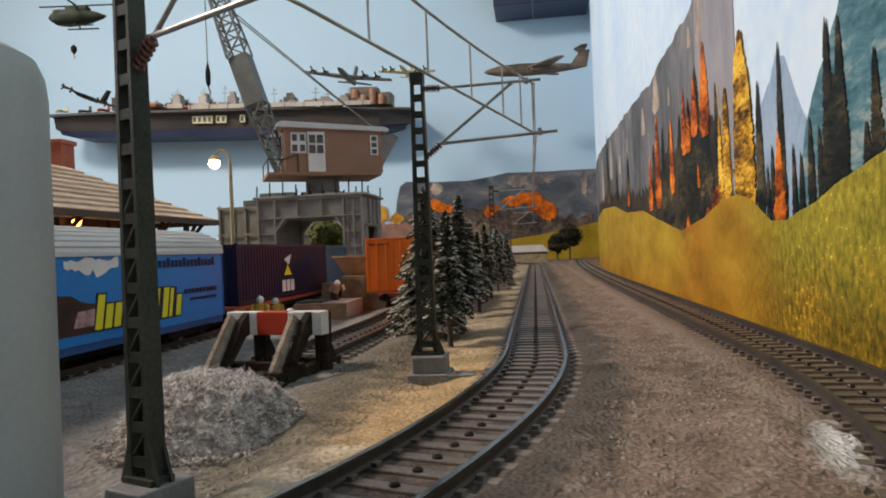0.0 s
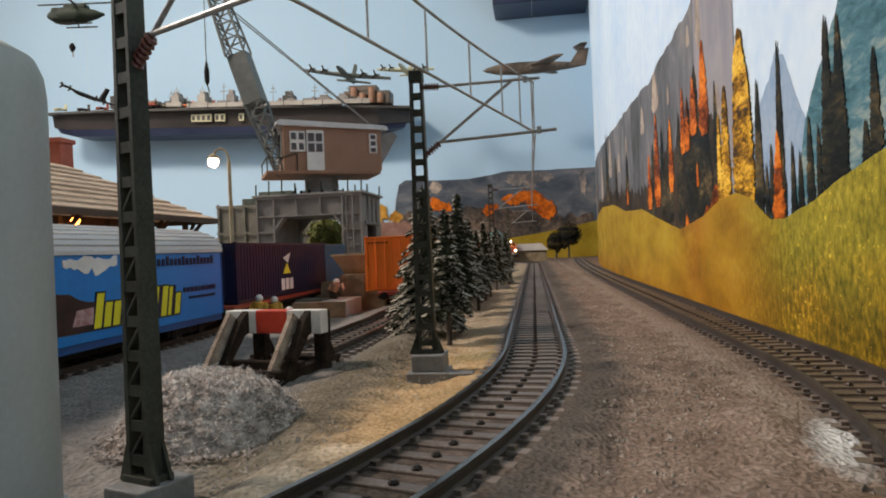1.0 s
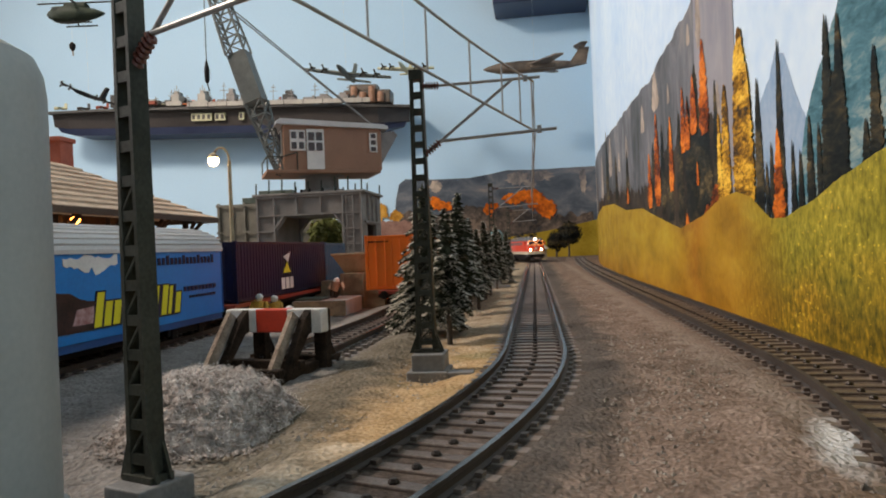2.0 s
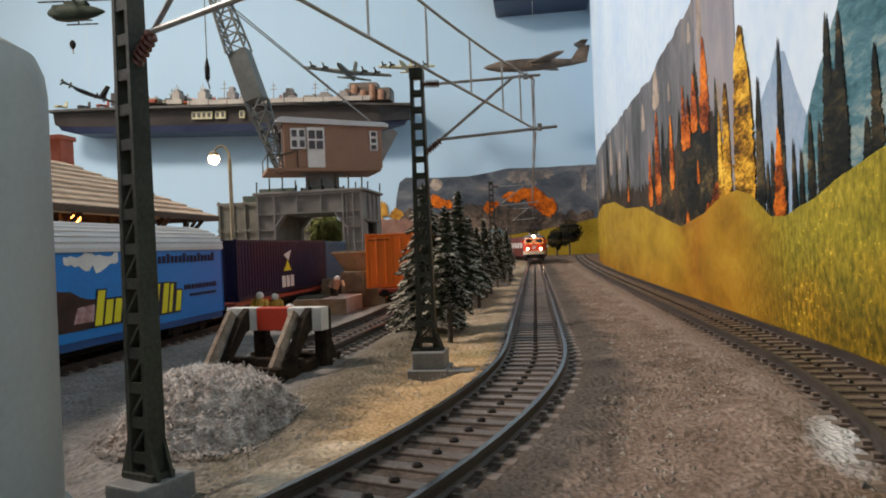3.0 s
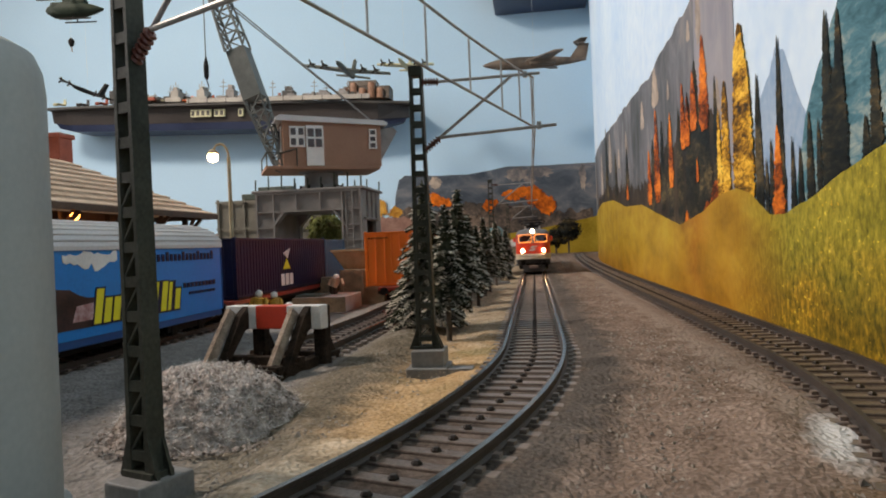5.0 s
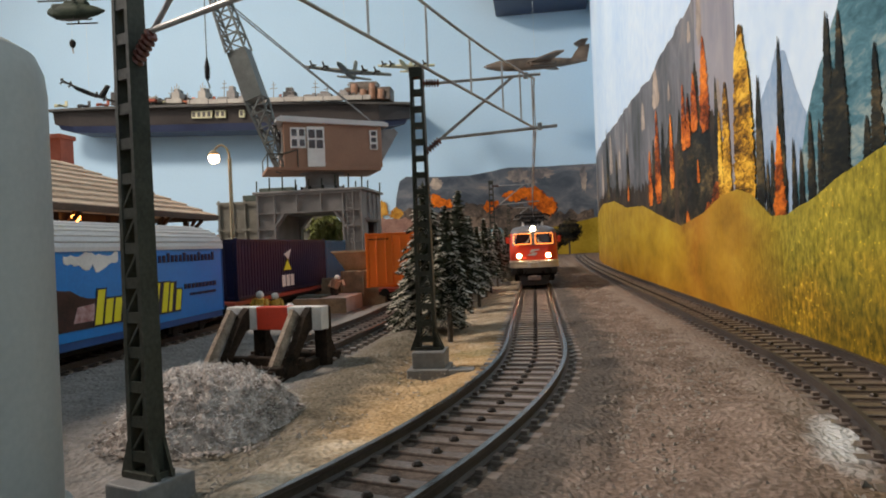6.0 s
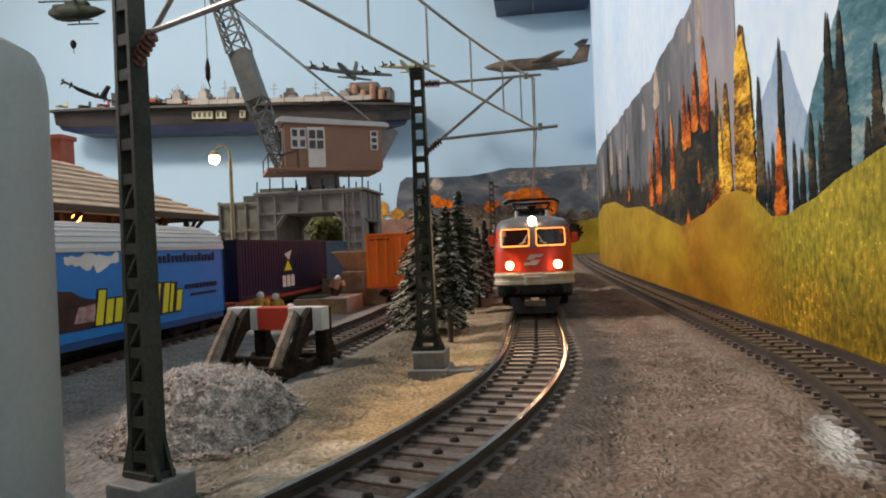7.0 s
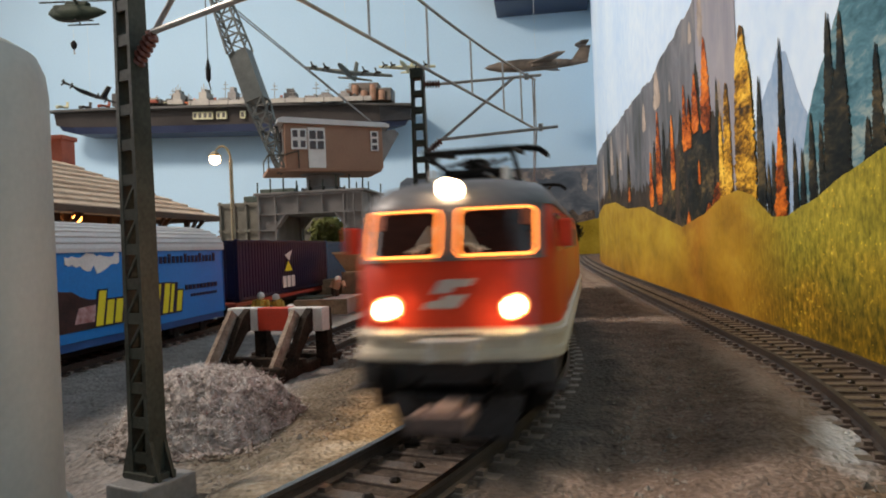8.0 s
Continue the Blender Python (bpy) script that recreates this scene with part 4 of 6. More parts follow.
def build_loco():
    loco = thing("electric_locomotive", "red electric model locomotive, cream skirt, grey roof, lit headlights", "locomotive", (0, .4, 0))
    bm = bmesh.new()
    loft(bm, [ring(z) for z in (.0216, .026, .0326, .037, .0415)])
    body = part("body", bm, M_RED, loco, "glossy red body shell", True)
    bm = bmesh.new()
    loft(bm, [[(x, y, z) for x, y, _ in ring(.02, g0)] for z, g0 in ((.0162, .0002), (.0165, .0006), (.0178, .0006), (.0180, .0002), (.0198, .0002), (.0200, .0008), (.0208, .0008), (.0210, .0002), (.0216, .0002))])
    part("skirt", bm, M_CREAM, loco, "cream painted ribbed skirt")
    bm = bmesh.new()
    loft(bm, [ring(z, .0003 if z < .042 else 0) for z in (.0410, .0418, .0426, .0435, .0443, .045, .0457, .0462)])
    roof = part("roof", bm, M_ROOFGREY, loco, "matt grey rounded roof", True)
    part("frame", boxes((-.0158, .0158, -.0865, .0865, .0105, .0162), (-.012, .012, -.084, .084, .0065, .0105), b=.0008), M_BLACK, loco)
    part("window_band", patch(-.0152, .0152, .0322, .0412, .0003, n=24), M_ROOFGREY, loco, "grey painted window surround")
    for s in (-1, 1):
        a, b = sorted((s * .0014, s * .0142))
        pane = part("front_window", patch(a, b, .0330, .0406, .0006), M_GLASS, loco, "dark front window, its orange edge glowing in place of cab light")
        # edge strips glow by their material, in place of a lamp in the cab
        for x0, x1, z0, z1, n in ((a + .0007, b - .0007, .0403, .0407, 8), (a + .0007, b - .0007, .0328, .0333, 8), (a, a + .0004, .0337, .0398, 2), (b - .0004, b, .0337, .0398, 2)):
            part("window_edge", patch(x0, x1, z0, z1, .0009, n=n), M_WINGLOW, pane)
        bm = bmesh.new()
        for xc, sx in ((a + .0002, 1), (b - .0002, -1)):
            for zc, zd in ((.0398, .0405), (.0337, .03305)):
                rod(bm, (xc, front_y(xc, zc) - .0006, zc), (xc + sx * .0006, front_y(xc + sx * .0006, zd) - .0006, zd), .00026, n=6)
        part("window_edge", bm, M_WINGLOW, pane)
        bm = bmesh.new()
        p = lambda x, z: (x, front_y(x, z) - .0014, z)
        rod(bm, p(s * .0050, .0335), p(s * .0023, .0378), .0002)
        rod(bm, p(s * .0062, .0338), p(s * .0030, .0350), .0002)
        part("wiper", bm, M_CREAM, pane)
        part("red_screen", patch(s * .0126 - .0008, s * .0126 + .0008, .0376, .0401, .0008), M_CABIN, pane)
        bm = bmesh.new()
        spin(bm, ((.0021, front_y(s * .0104, .0248) + .0006), (.0021, front_y(s * .0104, .0248) - .0007), (.0017, front_y(s * .0104, .0248) - .0008)), (s * .0104, 0, .0248), 20, "Y")
        # the rim glows by itself, standing in for the halo round the lens
        ring_ob = part("headlight", bm, M_HALORIM, loco, "round lit headlight")
        bm = bmesh.new()
        y = front_y(s * .0104, .0248)
        spin(bm, ((.00155, y), (.00155, y - .0010), (.0011, y - .0015), (.0004, y - .0017)), (s * .0104, 0, .0248), 20, "Y")
        part("lens", bm, M_LAMP, ring_ob)
        part("mirror", boxes(sorted((s * .0172, s * .0198)) + [-.0835, -.0815, .0338, .0384], b=.0004), M_RED, loco, "red side mirror")
        part("cab_side_window", boxes(sorted((s * .0160, s * .0172)) + [-.0790, -.0700, .0325, .0395], b=.0004), M_GLASS, loco)
        part("cab_door", boxes(sorted((s * .0165, s * .01745)) + [-.0660, -.0580, .0175, .0400], b=.0002), M_RED, loco)
        for k in range(6):
            part("side_grille", boxes(sorted((s * .0160, s * .0172)) + [-.05 + k * .017, -.038 + k * .017, .0300, .0385], b=.0003), M_ROOFGREY, loco)
        for ye in (-1, 1):
            bm = bmesh.new()
            rod(bm, (s * .0100, ye * .085, .0140), (s * .0100, ye * .0925, .0140), .0011)
            spin(bm, ((.0024, 0), (.0024, ye * .0008), (.0012, ye * .0011)), (s * .0100, ye * .0925, .0140), 16, "Y")
            part("buffer", bm, M_BLACK, loco)
        part("handrail", rods((((s * .0030, -.0913, .0192), (s * .0030, -.0913, .0162)), ((s * .0038, -.0913, .0192), (s * .0038, -.0913, .0162))), .0003), M_WHITE, loco)
        for yb in (-.045, .045):
            part("bogie_side", boxes(sorted((s * .0125, s * .0145)) + [yb - .024, yb + .024, .0055, .0115], b=.0006), M_BLACK, loco)
        part("step", boxes(sorted((s * .0120, s * .0145)) + [-.0860, -.0835, .0078, .0110], b=.0003), M_BLACK, loco)
    bm = bmesh.new()
    y = front_y(0, .0438)
    spin(bm, ((.0020, y + .003), (.0020, y - .0010)), (0, 0, .0440), 20, "Y")
    top = part("headlight", bm, M_ROOFGREY, loco, "lit top headlight under the roof edge")
    bm = bmesh.new()
    spin(bm, ((.0018, y - .0008), (.0018, y - .0012), (.0013, y - .0018), (.0004, y - .002)), (0, 0, .0440), 20, "Y")
    part("lens", bm, M_LAMP, top)
    for x0, x1, z0, z1, sl in ((-.0022, .0034, .0281, .0293, .0009), (-.0030, .0002, .0271, .0281, .0008), (-.0016, .0022, .0259, .0268, .0008), (-.0046, .0012, .0247, .0259, .0010)):
        part("emblem_bar", patch(x0, x1, z0, z1, .0002, .0003, 6, sl), M_EMBLEM, loco, "slanted pale emblem")
    for x in np.arange(-.0040, .0045, .0009):
        part("number_bar", patch(x, x + .0005, .0203, .0208, .0010, .0003, 2), M_BLACK, loco)
    part("grab_bar", rods((((-.0052, front_y(0, .0198) - .0016, .0197), (.0052, front_y(0, .0198) - .0016, .0197)),), .0003), M_WHITE, loco)
    part("buffer_beam", boxes((-.0166, .0166, -.0880, -.0800, .0118, .0163), b=.0008), M_BEAM, loco, "dark grey buffer beam")
    for s in (-1, 1):
        part("brake_hose", cable([(s * .0055 + s * .0012 * math.sin(k), -.0890 - .0008 * math.sin(k * .8), .0135 - k * .0010) for k in range(6)], .0005), M_BLACK, loco)
        part("step_plate", boxes(sorted((s * .0135, s * .0180)) + [-.0870, -.0800, .0108, .0116], b=.0002), M_BEAM, loco)
    bm = boxes((-.0075, .0075, -.0875, -.0855, .0050, .0105), b=.0006)
    plate(bm, ((-.0115, .0105), (-.0090, .0036), (.0090, .0036), (.0115, .0105)), .0012, Matrix.Translation((0, -.0885, 0)))
    part("snow_plough", bm, M_BEAM, loco, "grey snow plough plate")
    bm = boxes((-.0018, .0018, -.0985, -.0850, .0085, .0105), (-.0045, -.0030, -.1010, -.0935, .0080, .0100), (.0030, .0045, -.1010, -.0935, .0080, .0100), (-.0045, .0045, -.1018, -.1005, .0078, .0105), (-.0045, .0045, -.0945, -.0932, .0080, .0100), b=.0003)
    part("coupler", bm, M_COUPLER, loco, "dusty pink brown hook coupler")
    for yb in (-.052, .052):
        up = -1 if yb < 0 else 1
        bm = bmesh.new()
        for s in (-1, 1):
            rod(bm, (s * .0070, yb + .014, .0490), (s * .0085, yb - .016, .0525), .0005)
            rod(bm, (s * .0085, yb - .016, .0525), (s * .0080, yb + .012, .0552), .0005)
        rod(bm, (-.0085, yb - .016, .0525), (.0085, yb - .016, .0525), .0006)
        rod(bm, (-.0070, yb + .014, .0490), (.0070, yb + .014, .0490), .0008)
        panto = part("pantograph", bm, M_BLACK, loco, "folded dark steel pantograph")
        bm = bmesh.new()
        for dy in (-.002, .002):
            pts = [(-.0138, .0540), (-.0118, .0556), (-.0090, .0560), (.0090, .0560), (.0118, .0556), (.0138, .0540)]
            for (xa, za), (xb, zb) in zip(pts, pts[1:]):
                rod(bm, (xa, yb + .010 + dy, za), (xb, yb + .010 + dy, zb), .0005)
        part("contact_strip", bm, M_BLACK, panto)
        bm = boxes((-.0062, .0062, yb - .012, yb + .012, .0482, .0496), (-.0020, .0020, yb - .009, yb + .002, .0496, .0520), b=.0004)
        for k in range(4):
            rod(bm, (-.0045 + k * .003, yb - .013, .0500), (-.0045 + k * .003, yb + .011, .0540), .0004, n=6)
        part("base_frame", bm, M_BLACK, panto)
        for s in (-1, 1):
            for dy in (-.014, .014):
                bm = bmesh.new()
                rod(bm, (s * .0072, yb + dy, .0446), (s * .0072, yb + dy, .0494), .0010, .0007, 10)
                part("roof_insulator", bm, M_WHITE, loco)
    part("roof_box", boxes((-.007, .007, -.022, .022, .0455, .0490), b=.001), M_ROOFGREY, loco)
    part("roof_cable", rods((((.004, -.07, .0478), (.004, .07, .0478)), ((-.004, -.05, .0478), (-.004, .05, .0478))), .0004), M_WIRE, loco)
    wheels = [wheelset(loco, .0076, .0068, y, .0031) for y in (-.060, -.030, .030, .060)]
    loco.scale = (.95, .95, .96)
    return loco, wheels


# ---- wagons ----
def bogie(parent, y, colour=None):
    for s in (-1, 1):
        part("bogie_side", boxes(sorted((s * .0108, s * .0128)) + [y - .014, y + .014, .0062, .0098], sorted((s * .0108, s * .0132)) + [y - .012, y - .008, .0050, .0100], sorted((s * .0108, s * .0132)) + [y + .008, y + .012, .0050, .0100], b=.0003), M_BLACK, parent)
    return [wheelset(parent, .0072, .0052, y + d) for d in (-.010, .010)]


def outline_box(bm, hw, y0, y1, prof):
    """A body whose cross section prof (x, z) runs from y0 to y1."""
    return loft(bm, [[(x, y, z) for x, z in prof] for y in (y0, y1)])


def build_blue_wagon():
    w = thing("sliding_wall_wagon", "bright blue sliding-wall goods wagon with pale ribbed roof", "wagon", (-.146, .190, 0))
    prof = [(-.0156, .0115), (.0156, .0115), (.0156, .0385), (-.0156, .0385)]
    bm = bmesh.new()
    outline_box(bm, 0, -.080, .080, prof)
    part("body", bm, M_BLUE, w, "bright blue printed body")
    bm = bmesh.new()
    arc = [(.0162 * math.cos(a), .0380 + .0085 * math.sin(a)) for a in np.linspace(0, math.pi, 15)]
    loft(bm, [[(x * k, y, .038 + (z - .038) * k2) for x, z in arc] for y, k, k2 in ((-.0815, .96, .8), (-.080, 1, 1), (.080, 1, 1), (.0815, .96, .8))])
    part("roof", bm, M_WAGROOF, w, "pale grey rounded roof", True)
    for x, z in arc[1:-1]:
        part("roof_rib", rods((((x * 1.004, -.0800, z + .0001), (x * 1.004, .0800, z + .0001)),), .00038, 6), M_WAGROOF, w)
    part("sill", boxes((-.0150, .0150, -.080, .080, .0090, .0118), b=.0003), M_BLUEDK, w, "deep blue steel sill")
    part("upper_rail", boxes((.0156, .0162, -.080, .080, .0370, .0384), b=.0001), M_WAGROOF, w)
    for y in (-.0795, -.0265, .0265, .0795):
        part("door_seam", boxes((.0155, .0159, y - .0003, y + .0003, .0120, .0368)), M_BLUEDK, w)
    part("underframe", boxes((-.010, .010, -.078, .078, .0065, .0090), b=.0003), M_BLACK, w)
    X = .01562
    side = lambda pts, m, name, lab, d=.00018: part(name, plate(bmesh.new(), pts, d, Matrix.Translation((X + d, 0, 0)) @ pose(0, 0, 0, 0, 0, 90)), m, w, lab)
    rng = random.Random(4)
    # the painted scene: white clouds over a dark engine
    cloud = [(-.017 + .025 * i / 16, .0352 + .0018 * rng.uniform(.1, 1)) for i in range(17)] + [(.008 - .025 * i / 16, .0338 - .0036 * rng.uniform(.1, 1) * math.sin(math.pi * i / 16)) for i in range(17)]
    side(cloud, M_WHITE, "cloud_print", "white painted cloud")
    hill = [(-.060, .0145)] + [(-.060 + .068 * i / 18, .0275 - .0085 * max(0, i / 18 - .45) ** 1.3 / .46 + .0012 * rng.random()) for i in range(19)] + [(.011, .0145)]
    side(hill, surf("dark_engine_print", (.006, .007, .010), (.075, .035, .032), .006, .001, .4), "engine_print", "dark painted steam engine")
    side([(-.014, .0165), (-.004, .0165), (-.0045, .0215), (-.012, .0210)], surf("pink_print", (.25, .08, .08), (.55, .40, .40), .003, .001, .4), "engine_detail_print", "", .00024)
    # lettering as plain slanted bars
    tall = (.0104, .0074, .0074, .0074, .0074, .0074, .0070, .0104, .0104, .0100, .0074)
    for i, h in enumerate(tall):
        y, lean = -.005 + i * .00455, .22
        slab = lambda u0, u1, v0, v1, m, name, lab, d: side([(y + u0 + v0 * lean, .0150 + v0), (y + u1 + v0 * lean, .0150 + v0), (y + u1 + v1 * lean, .0150 + v1), (y + u0 + v1 * lean, .0150 + v1)], m, name, lab, d)
        slab(-.0004, .0043, -.0005, h + .0005, M_NAVY, "title_shadow", "", .00026)
        slab(.0002, .0036 if i not in (7, 9) else .0022, 0, h, M_YELLOW, "title_bar", "slanted yellow title bar", .00034)
    for i in range(17):
        side([(.0255 + i * .0028, .0325), (.0272 + i * .0028, .0325), (.0272 + i * .0028, .0350 + .0008 * (i % 4 == 0)), (.0255 + i * .0028, .0350 + .0008 * (i % 4 == 0))], M_NAVY, "line_bar", "", .0003)
    for i in range(9):
        side([(.048 + i * .0029, .0222), (.0500 + i * .0029, .0222), (.0500 + i * .0029, .0240), (.048 + i * .0029, .0240)], M_NAVY, "line_bar", "", .0003)
        side([(.052 + i * .0024, .0195), (.0536 + i * .0024, .0195), (.0536 + i * .0024, .0205), (.052 + i * .0024, .0205)], M_NAVY, "line_bar", "", .0003)
    bogie(w, -.055), bogie(w, .055)
    for s in (-1, 1):
        bm = bmesh.new()
        rod(bm, (s * .0095, .080, .0112), (s * .0095, .086, .0112), .001)
        spin(bm, ((.0022, 0), (.0022, .0008)), (s * .0095, .086, .0112), 14, "Y")
        part("buffer", bm, M_BLACK, w)


def container(name, label, colour, x, y0, y1, z0, z1, hw=.0135, group="containers"):
    c = thing(name, label, "container", (x, (y0 + y1) / 2, z0), group=group)
    L, H = (y1 - y0) / 2, z1 - z0
    part("shell", boxes((-hw + .0005, hw - .0005, -L + .0005, L - .0005, .0002, H - .0004)), colour, c)
    for sx in (-1, 1):
        for sy in (-1, 1):
            part("corner_post", boxes(sorted((sx * (hw - .0016), sx * hw)) + sorted((sy * (L - .0016), sy * L)) + [0, H], b=.0002), colour, c)
    for z in (.0006, H - .0014):
        for s in (-1, 1):
            part("side_rail", boxes(sorted((s * (hw - .0014), s * hw)) + [-L + .0016, L - .0016, z, z + .0010], b=.0001), colour, c)
        part("end_rail", boxes((-hw + .0016, hw - .0016, -L, -L + .0014, z, z + .0010), b=.0001), colour, c)
    bm, n = bmesh.new(), int((y1 - y0) / .0034)
    for i in range(n):
        y = -L + .0025 + i * .0034
        box(bm, hw - .0008, hw - .0002, y, y + .0016, .0018, H - .0016)
    part("corrugation", bm, colour, c)
    for s in (-1, 1):
        part("end_door", boxes(sorted((s * .0004, s * (hw - .0020))) + [-L + .0001, -L + .0009, .0018, H - .0018], b=.0002), colour, c)
        part("lock_bar", rods((((s * .004, -L - .0002, .002), (s * .004, -L - .0002, H - .002)), ((s * .009, -L - .0002, .002), (s * .009, -L - .0002, H - .002))), .00025, 6), colour, c)
    return c


def flat_wagon(x, y0, y1, label):
    w = thing("flat_wagon", label, "wagon", (x, (y0 + y1) / 2, 0), group="container flat wagons")
    L = (y1 - y0) / 2
    part("deck", boxes((-.0140, .0140, -L, L, .0112, .0132), b=.0003), flat("wagon_red", (.30, .05, .03), .5), w)
    part("underframe", boxes((-.009, .009, -L + .003, L - .003, .0075, .0112), b=.0003), M_BLACK, w)
    for s in (-1, 1):
        part("side_beam", boxes(sorted((s * .0128, s * .0140)) + [-L, L, .0095, .0112]), M_BLACK, w)
        bm = bmesh.new()
        rod(bm, (s * .0095, -L, .0112), (s * .0095, -L - .005, .0112), .001)
        spin(bm, ((.0022, 0), (.0022, -.0008)), (s * .0095, -L - .005, .0112), 14, "Y")
        part("buffer", bm, M_BLACK, w)
    bogie(w, -L + .028), bogie(w, L - .028)
    return w


def build_yard_train():
    build_blue_wagon()
    flat_wagon(-.146, .284, .462, "red low container wagon with black bogies in the yard")
    c = container("freight_container", "dark navy freight container with a white and yellow emblem", M_NAVY, -.146, .286, .415, .0134, .0415, .0148)
    side = lambda pts, m, name: part(name, plate(bmesh.new(), pts, .0002, Matrix.Translation((.0150, 0, 0)) @ pose(0, 0, 0, 0, 0, 90)), m, c)
    side([(-.008, .0200), (.0030, .0225), (-.0015, .0170)], M_WHITE, "emblem_flag")
    side([(-.0085, .0115), (.0025, .0115), (-.0030, .0170)], M_YELLOW, "emblem_wedge")
    for i in range(3):
        side([(-.0115 + i * .0062, .0030), (-.0068 + i * .0062, .0030), (-.0068 + i * .0062, .0090), (-.0115 + i * .0062, .0090)], M_WHITE, "letter_bar")
    container("freight_container", "small blue freight container on the yard train", M_TEALBOX, -.146, .4165, .461, .0134, .0410, .0148)
    siding = flat_wagon(-.069, .352, .500, "dark container wagon on the siding")
    c = container("freight_container", "bright orange freight container on the siding", M_ORANGE, -.0752, .355, .495, .0134, .0428, .0150)
    for i in range(7):
        part("letter_bar", boxes((-.0128 + i * .0016, -.0117 + i * .0016, -.0703, -.0699, .0255, .0262)), M_BLACK, c)
    for x in (-.010, .010):
        bm = bmesh.new()
        spin(bm, ((.0012, 0), (.0012, -.0006)), (x, -.0740, .0100), 10, "Y")
        part("tail_lamp", bm, glow("red_tail_lamp", (1, .07, .01), 9), siding, "small lit red tail lamp")


def build_following():
    """The dark red van that the locomotive pulls."""
    w = thing("passenger_coach", "dark red model coach with pale window band behind the locomotive", "coach", (0, .7, 0))
    prof = [(-.0160, .0100), (.0160, .0100), (.0160, .0380), (.0125, .0430), (.005, .0452), (-.005, .0452), (-.0125, .0430), (-.0160, .0380)]
    bm = bmesh.new()
    outline_box(bm, 0, -.095, .095, prof)
    part("body", bm, surf("dark_red_coach", (.10, .015, .012), (.16, .03, .025), .02, .001, .4), w)
    for s in (-1, 1):
        for k in range(9):
            part("window", boxes(sorted((s * .0157, s * .0163)) + [-.088 + k * .0195, -.075 + k * .0195, .0250, .0350], b=.0002), M_WHITE, w)
    part("underframe", boxes((-.012, .012, -.09, .09, .0060, .0100), b=.0004), M_BLACK, w)
    part("end_window", boxes((-.0130, -.0040, -.0956, -.0948, .0240, .0350), b=.0002), M_WHITE, w)
    return w, bogie(w, -.065) + bogie(w, .065)


# ---- things near the camera ----
def build_tube():
    t = thing("upright_tube", "pale grey upright plastic tube with rounded top", "tube", (-.0771, .0775, -.0028))
    part("wall", spin(bmesh.new(), ((.0140, 0), (.0140, .0600), (.0137, .0628), (.0128, .0650), (.0108, .0662), (.0, .0664)), n=64), M_PIPE, t, "", True)
    part("foot", spin(bmesh.new(), ((.0150, -.002), (.0150, .004), (.0140, .0045)), n=64), M_PIPE, t)


def heap_height(f):
    return .0136 * max(0.0, 1 - f ** 2.9) ** 1.15


